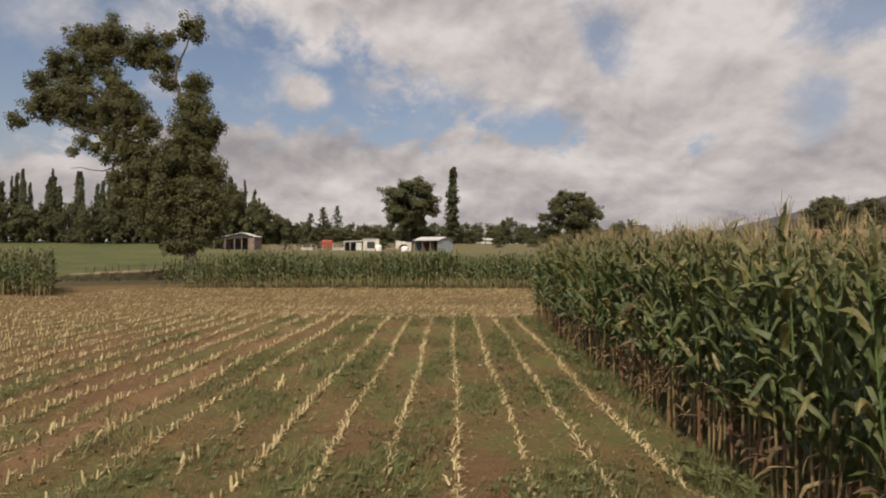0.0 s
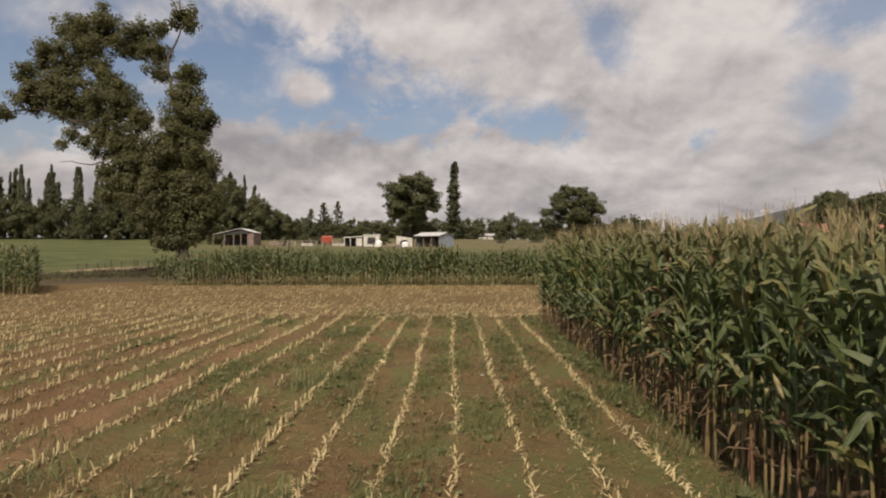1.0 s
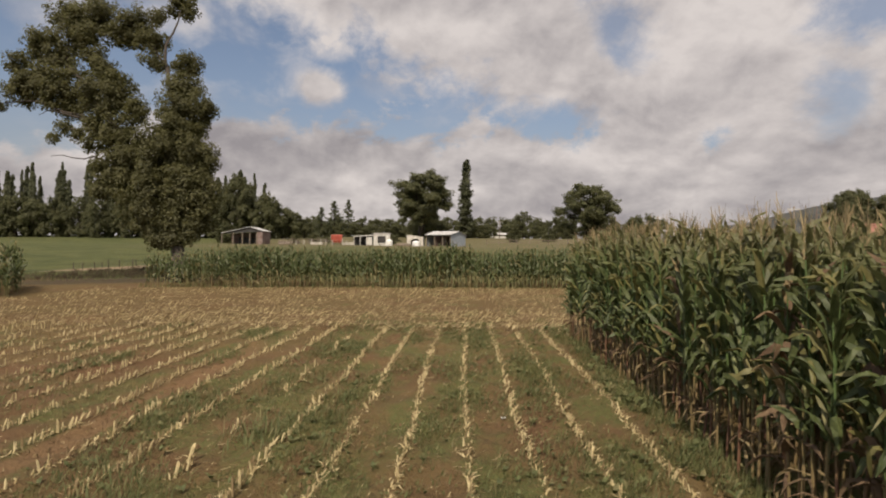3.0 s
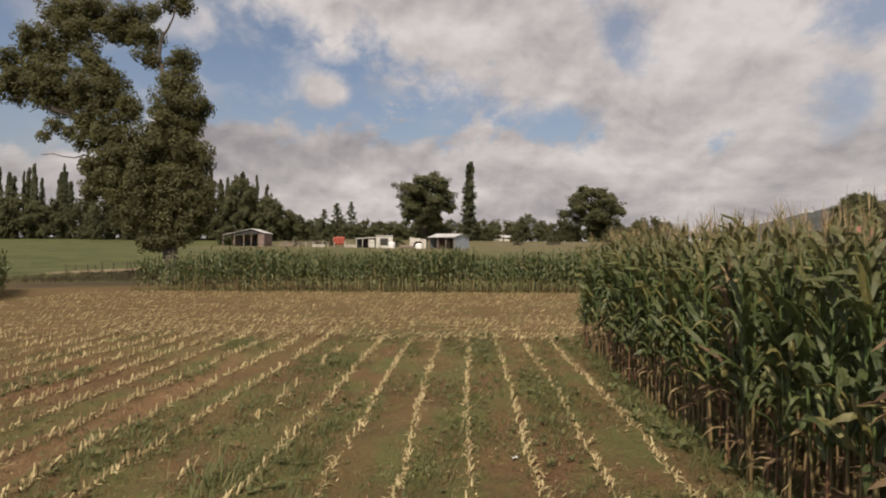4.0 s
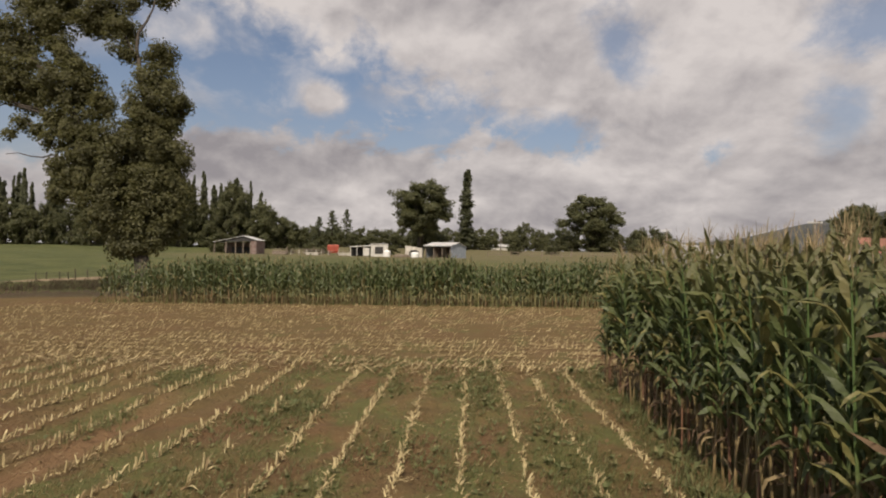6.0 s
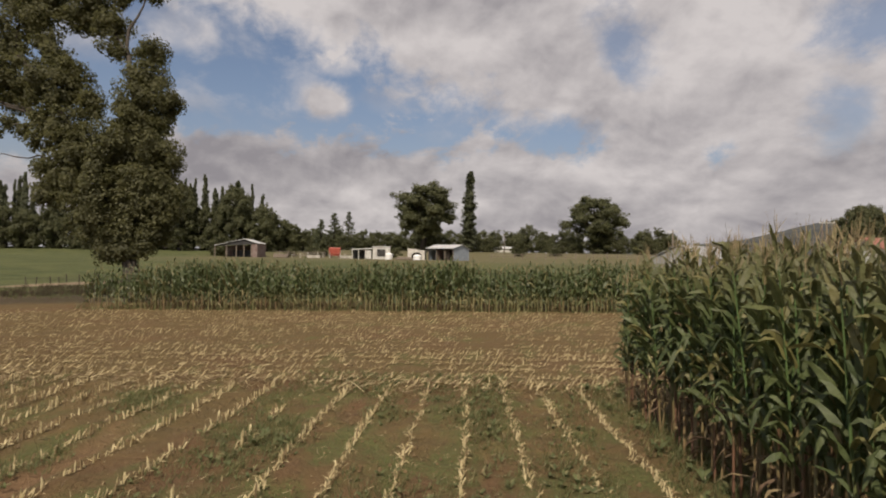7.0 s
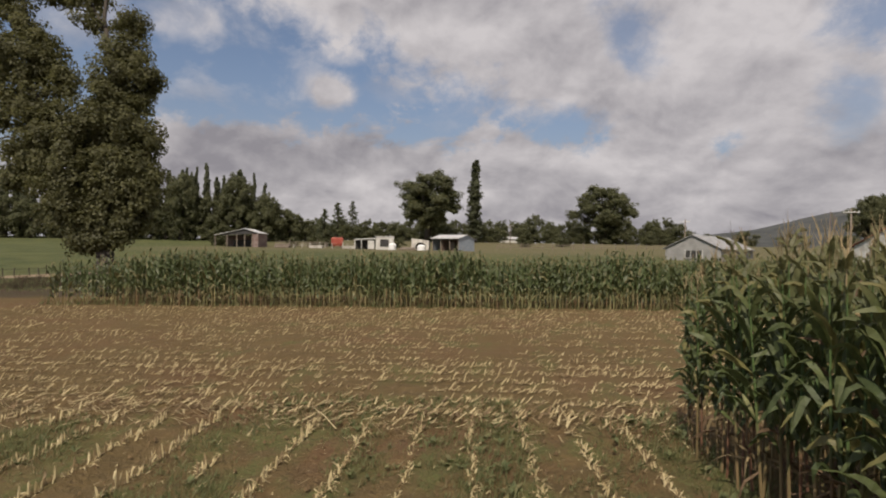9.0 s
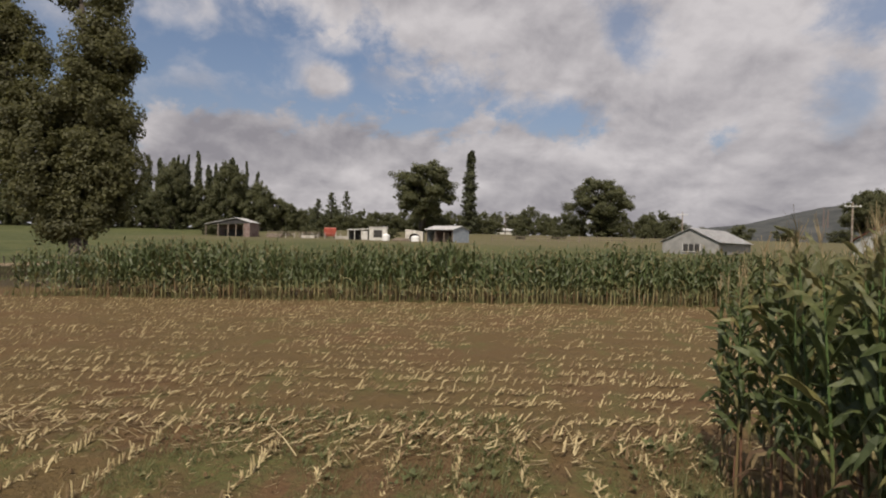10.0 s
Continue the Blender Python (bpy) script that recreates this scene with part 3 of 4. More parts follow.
def build_stubble():
    rng = random.Random(21)
    kinds = [stub(rng, rng.gauss(1.2, 0.8), rng.uniform(0.3, 1.1), rng.uniform(0.05, 0.12), 4, 0.8) for _ in range(16)]
    upright = [stub(rng, rng.gauss(1.0, 1.0), abs(rng.gauss(0.2, 0.2)), rng.uniform(0.09, 0.16), rng.choice((0, 1, 1, 2))) for _ in range(16)]
    data = [k.mesh("maize_stub", M_STRAW) for k in kinds]
    rest = Mass()
    singles = 0
    for k in range(-26, 4):
        y = -1.5
        while y < 22.5:
            step = rng.uniform(0.05, 0.085)
            y += step
            if row_gap(rng, k, y):
                continue
            x = ROW0 + ROW * k + rng.gauss(0, 0.025) + 0.03 * math.sin(y * 0.7 + k)
            turn, size = rng.gauss(0, 35), rng.uniform(0.55, 1.0) * (1.25 if k == -4 else 1.0)
            if -2 <= k <= 2 and 6.0 < y < 14.0 and singles < 300 and rng.random() < 0.8:
                ob = new("maize_stub", rng.choice(data))
                ob.matrix_basis = pose(x, y, 0.0, 0, 0, turn) @ Matrix.Scale(size, 4)
                tagged(ob, "pale cut maize stub with torn straw sheaths", "crop stub", "stubble rows")
                singles += 1
            else:
                kind = rng.choice(upright if k <= -3 and rng.random() < (0.6 if k < -4 else 0.5) else kinds)
                rest.add(kind.verts, kind.faces, pose(x, y, 0.0, 0, 0, turn) @ Matrix.Scale(size, 4))
    stuff("stubble", rest, M_STRAW, "rows of pale cut maize stubble in brown soil", "stubble")
    # headland: rows run across, stubs pushed over
    flat = [stub(rng, rng.gauss(0.35, 0.3), rng.uniform(0.45, 1.45), rng.uniform(0.09, 0.24), 3) for _ in range(24)]
    head = Mass()
    y0 = 23.1
    while y0 < 40.5:
        x = -48.0
        while x < 24:
            x += rng.uniform(0.05, 0.15) * (0.5 if y0 < 27.5 and x > -14 else 1.0)
            y = y0 + 0.13 * (y0 - 23) / 17 * (x + 4) + rng.gauss(0, 0.10) + 0.12 * noise.noise(Vector((x * 0.4, y0, 1.3)))
            if y > far_front(x) - 0.4 or (x < -19.8 and y > 30.7) or (x > 2.9 and y < 22.8):
                continue
            if noise.noise(Vector((x * 0.5, y0 * 2, 4))) < (-0.38 if y0 < 28 else -0.22):
                continue
            kind = rng.choice(flat)
            head.add(kind.verts, kind.faces, pose(x, y, 0.0, 0, 0, rng.gauss(0, 24)) @ Matrix.Scale(rng.uniform(0.3, 0.85), 4))
        y0 += 0.76
    stuff("headland_stubble", head, M_STRAW_OLD, "flattened straw-coloured stubble rows across the headland", "stubble")
    # loose straw
    litter = Mass()
    for _ in range(26000):
        y = rng.uniform(2, 40)
        x = rng.uniform(-22, 3.2) if y < 22.6 else rng.uniform(-30, 16)
        if y > far_front(x) or (y > 23 and rng.random() < 0.55):
            continue
        small = 0.55 if y < 22 else 1.0
        a, l = rng.gauss(0.4, 0.9), 0.03 + 0.25 * rng.random() ** 2.2
        v, f = thin_strip((x, y, 0.022 + rng.uniform(0, 0.02)), (small * l * math.cos(a), small * l * math.sin(a), rng.gauss(0, 0.02)), small * rng.uniform(0.008, 0.022), 0.7)
        litter.add(v, f)
    for _ in range(1700):          # a drift of broken stalks where the rows meet the headland
        x, y = rng.uniform(-10, 3.4), rng.gauss(22.85, 0.55)
        a, l = rng.gauss(0.5, 0.75), rng.uniform(0.05, 0.22)
        v, f = thin_strip((x, y, 0.03 + rng.uniform(0, 0.05)), (l * math.cos(a), l * math.sin(a), rng.gauss(0, 0.05)), rng.uniform(0.016, 0.034), 0.7)
        litter.add(v, f)
    for _ in range(5200):          # crumbled husk and leaf fragments on the rows
        k = rng.randint(-12, 3)
        x, y = ROW0 + ROW * k + rng.gauss(0, 0.11), rng.uniform(3, 22.4)
        a, l = rng.uniform(0, 6.28), rng.uniform(0.02, 0.09)
        v, f = thin_strip((x, y, 0.024 + rng.uniform(0, 0.012)), (l * math.cos(a), l * math.sin(a), rng.gauss(0.004, 0.012)), rng.uniform(0.006, 0.016), 0.6)
        litter.add(v, f)
    stuff("straw_litter", litter, M_STRAW_OLD, "loose broken straw scattered on the soil", "straw")


build_stubble()


def build_clods():
    """Small lumps of dry soil between the rows."""
    rng = random.Random(33)
    mass = Mass()
    for _ in range(5200):
        x, y = rng.uniform(-8, 3.2), 4 + 19 * rng.random() ** 1.3
        r = 0.008 + 0.024 * rng.random() ** 3
        top = (x + rng.gauss(0, r * 0.3), y + rng.gauss(0, r * 0.3), r * rng.uniform(0.7, 1.1))
        n = 5
        a0 = rng.uniform(0, 6.28)
        verts = [(x + r * rng.uniform(0.8, 1.3) * math.cos(a0 + 1.2566 * k), y + r * rng.uniform(0.8, 1.3) * math.sin(a0 + 1.2566 * k), -0.012) for k in range(n)]
        mids = [(0.5 * (v[0] + x) * 1.0, 0.5 * (v[1] + y), r * rng.uniform(0.5, 0.9)) for v in verts]
        mass.add(verts + mids + [top], [(k, (k + 1) % n, n + (k + 1) % n, n + k) for k in range(n)] + [(n + k, n + (k + 1) % n, 2 * n) for k in range(n)])
    stuff("soil_clods", mass, M_CLOD, "small dry brown soil clods between the rows", "soil")


build_clods()


def build_weeds():
    rng = random.Random(31)
    grass, broad = Mass(), Mass()
    for _ in range(62000):
        y = 3.0 + 21 * rng.random() ** 1.25
        x = rng.uniform(-11, 3.6)
        d = noise.noise(Vector((x * 0.9, y * 0.4, 7))) + (0.12 if x > -3.5 else -0.12) + (0.22 if x > 2.75 else 0)
        if d < rng.uniform(-0.1, 0.5):
            continue
        tall = rng.uniform(0.035, 0.115) * (1.7 if x > 2.75 else 1) * (1 + max(0, d))
        if rng.random() < 0.9:
            for _ in range(5):
                a, t = rng.uniform(0, 6.28), rng.uniform(0.2, 1.1)
                v, f = thin_strip((x + rng.gauss(0, 0.025), y + rng.gauss(0, 0.025), 0.0), (tall * math.sin(t) * math.cos(a), tall * math.sin(t) * math.sin(a), tall * math.cos(t)), rng.uniform(0.007, 0.015), 0.15)
                grass.add(v, f)
        else:
            for _ in range(4):
                a = rng.uniform(0, 6.28)
                v, f = leaf_strip(rng, (x, y, 0.005), a, tall * 0.9, tall * 0.35, 0.9, 1.0, 2, 0.2)
                broad.add(v, f)
    for cx, cy, n, tall in ((-2.3, 12.4, 180, 0.27), (-1.7, 14.2, 70, 0.22), (-1.9, 13.3, 70, 0.2), (0.65, 9.6, 60, 0.16), (-0.1, 12.6, 50, 0.2), (2.95, 9.4, 90, 0.22), (3.0, 12.0, 90, 0.2), (2.95, 16, 90, 0.22), (-3.9, 8.0, 90, 0.22), (-1.5, 7.6, 120, 0.2), (-3.2, 10.6, 90, 0.2), (-4.6, 9.1, 50, 0.2)):
        for _ in range(n):
            a, t = rng.uniform(0, 6.28), rng.uniform(0.15, 1.0)
            h = tall * rng.uniform(0.5, 1.2)
            v, f = leaf_strip(rng, (cx + rng.gauss(0, 0.22), cy + rng.gauss(0, 0.3), 0.0), a, h, rng.uniform(0.008, 0.02), 1.4 - t * 0.5, rng.uniform(0.3, 1.4), 3, 0.2)
            grass.add(v, f)
    for _ in range(800):          # rough grass on the bank of the farm track
        x = rng.uniform(-45, -17)
        y = 50 + 0.65 * (x + 32) + rng.uniform(-11, -0.9)
        if y < 39.5 or (x < -20 and y < 37.5):
            continue
        for _ in range(5):
            a, t, h = rng.uniform(0, 6.28), rng.uniform(0.1, 0.8), rng.uniform(0.12, 0.4)
            grass.add(*thin_strip((x + rng.gauss(0, 0.08), y + rng.gauss(0, 0.08), ground_z(x, y) - 0.02), (h * math.sin(t) * math.cos(a), h * math.sin(t) * math.sin(a), h * math.cos(t)), 0.03, 0.15))
    for _ in range(420):          # growth along the foot of the maize strip
        x = rng.uniform(-18.5, 16)
        y = far_front(x) + rng.gauss(0.05, 0.22)
        for _ in range(4):
            a, t, h = rng.uniform(0, 6.28), rng.uniform(0.1, 0.9), rng.uniform(0.08, 0.5)
            grass.add(*thin_strip((x + rng.gauss(0, 0.06), y, -0.01), (h * math.sin(t) * math.cos(a), h * math.sin(t) * math.sin(a), h * math.cos(t)), 0.028, 0.15))
    scrub = Mass()
    for _ in range(2300):          # dead weeds on the face of the bank under the track
        x = -32.5 + 16 * rng.random() ** 0.55
        y = 50 + 0.65 * (x + 32) - 0.3 - 7.5 * rng.random() ** 1.2
        if (x > -19 and y < far_front(x) + 4.5) or y < far_front(x) + 0.3:
            continue
        for _ in range(7):
            a, t, h = rng.uniform(0, 6.28), rng.uniform(0.1, 0.9), rng.uniform(0.12, 0.42)
            scrub.add(*thin_strip((x + rng.gauss(0, 0.12), y + rng.gauss(0, 0.12), ground_z(x, y) - 0.03), (h * math.sin(t) * math.cos(a), h * math.sin(t) * math.sin(a), h * math.cos(t)), 0.05, 0.2))
    stuff("bank_scrub", scrub, M_SCRUB, "dark brown dead weeds on the bank below the farm track", "weeds")
    stuff("grass_weeds", grass, M_WEED, "low green grass weeds between the stubble rows", "weeds")
    stuff("broadleaf_weeds", broad, M_WEED, "small green broadleaf weeds on the soil", "weeds")


build_weeds()


# ---- trees ----
def leaf_cloud(mass, rng, centre, radii, clumps, leaves, size, clump_r, shell=0.55):
    """Leaves in clumps inside an ellipsoid, thicker to its outside."""
    r = np.random.RandomState(rng.randrange(1 << 30))
    d = r.normal(size=(clumps, 3))
    d *= ((shell + (1 - shell) * r.rand(clumps)) * r.uniform(0.8, 1.06, clumps) / np.linalg.norm(d, axis=1))[:, None]
    q = np.repeat(np.array(centre) + d * np.array(radii), leaves, 0)
    count = clumps * leaves
    o = r.normal(size=(count, 3)) * (1, 1, 0.8) * clump_r * 0.55
    o *= np.minimum(1.0, 0.80 * clump_r / np.linalg.norm(o, axis=1))[:, None]
    nrm = r.normal(size=(count, 3)) * 0.5 + (0, 0, 0.55) + np.repeat(d, leaves, 0) * 0.8 + o / clump_r * 0.8
    nrm /= np.linalg.norm(nrm, axis=1)[:, None]
    u = np.cross(nrm, r.normal(size=(count, 3)))
    u *= (size * r.uniform(0.6, 1.2, count) / np.linalg.norm(u, axis=1))[:, None]
    v = np.cross(nrm, u) * 0.42
    p, lift = q + o, nrm * size * 0.08
    k = len(mass.verts)
    mass.verts.extend(map(tuple, np.stack([p - u * 0.5, p + v - u * 0.05 + lift, p + u * 0.5, p - v - u * 0.05 + lift], 1).reshape(-1, 3).tolist()))
    mass.faces.extend(tuple(f) for f in (k + np.arange(4 * count).reshape(-1, 4)).tolist())


def bent(points, rng, wob):
    """A limb's line with more points, slightly crooked."""
    pts = [Vector(p) for p in points]
    out = [pts[0]]
    for a, b in zip(pts, pts[1:]):
        for s in (0.5, 1.0):
            q = a.lerp(b, s)
            out.append(q + (Vector((rng.gauss(0, wob), rng.gauss(0, wob), rng.gauss(0, wob))) if s < 1 else Vector()))
    return out


def build_big_tree():
    rng = random.Random(41)
    base = Vector((-18.0, 42.6, 0.0))
    root = thing("poplar_tree", "large dark green poplar with a leaning bare-limbed crown", "tree", pose(*base))
    lower = [(-18.7, 43.3, 3.9, 1.6), (-20.2, 44.1, 5.6, 2.9), (-18.0, 44.1, 5.6, 2.2), (-19.7, 45.2, 8.4, 3.2), (-18.1, 45.2, 8.5, 1.5), (-19.4, 43.2, 3.3, 1.1), (-19.5, 46.2, 11.4, 2.3),
             (-22.4, 45.2, 8.4, 2.3), (-23.4, 44.6, 6.9, 1.7), (-19.9, 47.0, 13.6, 1.5), (-20.1, 47.7, 15.6, 1.15), (-18.2, 46.4, 11.9, 1.0), (-17.8, 44.7, 7.1, 0.9), (-17.3, 43.3, 4.3, 1.2), (-16.9, 43.7, 5.6, 1.1), (-20.8, 43.7, 4.7, 1.4), (-18.7, 42.9, 2.9, 1.0), (-17.8, 42.9, 3.1, 0.9), (-19.5, 43.1, 2.9, 0.8)]
    left = [(-24.3, 45.8, 10.1, 2.0), (-25.5, 46.7, 12.8, 2.4), (-28.1, 47.0, 13.5, 2.3), (-30.6, 47.3, 14.3, 2.0), (-31.7, 47.1, 13.7, 1.6), (-30.2, 48.2, 16.7, 2.2), (-28.3, 48.8, 18.4, 2.2),
            (-27.6, 49.4, 20.0, 1.7), (-30.0, 49.2, 19.6, 1.6), (-32.7, 47.8, 15.7, 1.1), (-33.7, 46.6, 12.4, 0.8), (-24.8, 47.0, 13.5, 1.6), (-23.2, 46.4, 11.9, 1.2), (-31.8, 48.4, 17.5, 1.1), (-26.3, 47.6, 15.3, 1.1), (-27.0, 47.8, 16.3, 1.0), (-25.6, 47.4, 14.5, 0.9)]
    upper = [(-24.5, 48.9, 18.8, 1.7), (-23.0, 48.5, 17.5, 1.3), (-25.6, 48.8, 18.5, 1.4), (-23.0, 49.2, 19.5, 0.9), (-21.4, 49.7, 21.0, 1.2), (-22.1, 49.4, 20.2, 0.6), (-22.7, 47.8, 15.8, 0.8), (-21.9, 47.7, 15.4, 0.5), (-20.7, 49.3, 19.9, 0.65),
             (-27.9, 46.0, 10.6, 0.65), (-28.4, 45.7, 9.9, 0.45), (-25.5, 45.9, 10.6, 1.1), (-25.9, 45.5, 9.4, 0.55), (-24.9, 45.0, 7.8, 0.8), (-24.2, 44.3, 6.1, 1.0), (-26.9, 45.8, 10.1, 0.4)]
    for k, (group, dense) in enumerate(((lower, 1.35), (left, 0.95), (upper, 0.95))):
        mass = Mass()
        for x, y, z, r in group:
            leaf_cloud(mass, rng, Vector((x, y, z)) - base, (r, r * 0.95, r), max(6, int(23 * r ** 2 * dense)), 56, 0.185, 0.50, 0.25)
        part("crown", mass, M_LEAF_BIG, root)
    limbs = [
        ([(-18.0, 42.6, -0.1), (-18.05, 42.65, 1.3), (-18.6, 43.3, 3.3), (-19.3, 44.1, 5.4)], 0.48, 0.36),
        ([(-18.7, 43.6, 4.1), (-19.0, 44.9, 7.6), (-19.9, 46.2, 11.2), (-21.2, 47.3, 14.3), (-21.8, 47.9, 16.0), (-21.6, 48.7, 18.3), (-21.4, 49.5, 20.5)], 0.26, 0.04),
        ([(-19.3, 43.9, 5.0), (-21.9, 45.0, 8.0), (-23.9, 45.8, 10.2), (-26.4, 46.8, 13.0), (-29.0, 47.7, 15.5), (-31.3, 48.4, 17.5)], 0.36, 0.06),
        ([(-23.9, 45.8, 10.2), (-25.8, 46.1, 11.1), (-28.2, 46.4, 11.8), (-30.6, 46.7, 12.7), (-33.6, 46.6, 12.4)], 0.14, 0.03),
        ([(-21.3, 47.5, 14.8), (-22.8, 48.3, 17.0), (-23.9, 48.7, 18.3)], 0.10, 0.03),
        ([(-22.6, 45.0, 7.6), (-23.8, 45.0, 7.9), (-25.4, 45.2, 8.5), (-26.9, 45.2, 8.4), (-28.4, 45.2, 8.5)], 0.08, 0.02),
        ([(-23.6, 45.6, 9.6), (-24.4, 45.6, 9.7), (-26.1, 45.9, 10.4), (-27.9, 46.0, 10.6)], 0.10, 0.03),
        ([(-24.3, 45.8, 10.3), (-26.7, 46.2, 11.3), (-29.1, 46.4, 11.9), (-30.1, 46.3, 11.6)], 0.10, 0.02),
        ([(-29.0, 47.7, 15.5), (-29.4, 48.4, 17.6), (-29.9, 49.0, 19.2)], 0.09, 0.02),
        ([(-26.4, 46.8, 13.0), (-28.6, 47.0, 13.6), (-31.2, 47.1, 13.8)], 0.10, 0.03)]
    for k, (pts, r0, r1) in enumerate(limbs):
        line = bent(pts, rng, 0.1 if k else 0.03)
        mass = Mass().tube([p - base for p in line], [r0 + (r1 - r0) * i / (len(line) - 1) for i in range(len(line))], 9)
        part("trunk" if k == 0 else "limb", mass, M_BARK, root, smooth=True)


build_big_tree()


def make_tree(kind, rng, label, fine=False):
    """A prototype about 10 m tall, set at the origin."""
    root = thing({"column": "lombardy_poplar", "round": "broadleaf_tree", "cone": "conifer_tree", "bush": "hedge_tree"}[kind], label, "tree", pose(0, 0, -80), group="trees behind the farm")
    wood, crown = Mass(), Mass()
    # leaf colours with the haze of distance mixed in
    mat = M_LEAF_HAZED
    if kind == "column":
        mat = M_LEAF_POPLAR_HAZED
        wood.tube([(0, 0, -0.2), (0.03, 0, 4), (0, 0.04, 9.4)], [0.22, 0.13, 0.03], 7)
        for k in range(24):
            s = k / 23
            r = 0.98 * math.sin(math.pi * min(1, 0.16 + 0.80 * s)) ** 0.7 * (1 - 0.8 * s ** 1.9) * rng.uniform(0.82, 1.15)
            leaf_cloud(crown, rng, (rng.gauss(0, 0.12), rng.gauss(0, 0.12), 0.7 + 9.1 * s), (r, r, 0.6), *((30, 18, 0.20, 0.22, 0.15) if fine else (18, 12, 0.30, 0.26, 0.15)))
    elif kind == "cone":
        mat = M_LEAF_POPLAR_HAZED
        wood.tube([(0, 0, -0.2), (0, 0, 9.2)], [0.2, 0.03], 7)
        for k in range(20):
            s = k / 19
            r = 2.3 * (1 - s) ** 0.8 + 0.2
            leaf_cloud(crown, rng, (0, 0, 1.2 + 8.6 * s), (r * rng.uniform(0.75, 1.1), r * rng.uniform(0.75, 1.1), 0.3), int(6 + 12 * (1 - s)), 9, 0.30, 0.3, 0.5)
    else:
        low = -0.9 if kind == "bush" else 1.7
        wood.tube([(0, 0, -0.2), (0.1, 0.05, 1.6), (0, 0.1, 4.0)], [0.42, 0.32, 0.2], 9)
        n = 20 if kind == "round" else 12
        for k in range(n):
            a = 2.4 * k + rng.uniform(-0.4, 0.4)
            s = (k + 0.5) / n
            reach = rng.uniform(1.9, 3.6) * math.sin(math.pi * (0.18 + 0.74 * s))
            c = Vector((reach * math.cos(a), reach * math.sin(a), low + 1.3 + (6.1 if kind == "round" else 6.4) * s))
            wood.tube(bent([(0, 0.1, min(4.0, c.z * 0.55)), c * 0.6 + Vector((0, 0, c.z * 0.18)), c], rng, 0.12), [0.15, 0.12, 0.09, 0.06, 0.03], 6)
            r = rng.uniform(0.95, 1.5) if kind == "round" else rng.uniform(1.25, 1.85)
            leaf_cloud(crown, rng, c, (r, r, r * 0.8), *((36, 30, 0.24) if kind == "round" else (26, 18, 0.34)), 0.46, 0.3)
        leaf_cloud(crown, rng, (0, 0, low + 4.4), (2.4, 2.4, 2.5 if kind == "round" else 3.0), *((100, 30, 0.26) if kind == "round" else (60, 18, 0.36)), 0.6, 0.1)
    part("trunk", wood, M_BARK, root, smooth=True)
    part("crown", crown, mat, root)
    return root


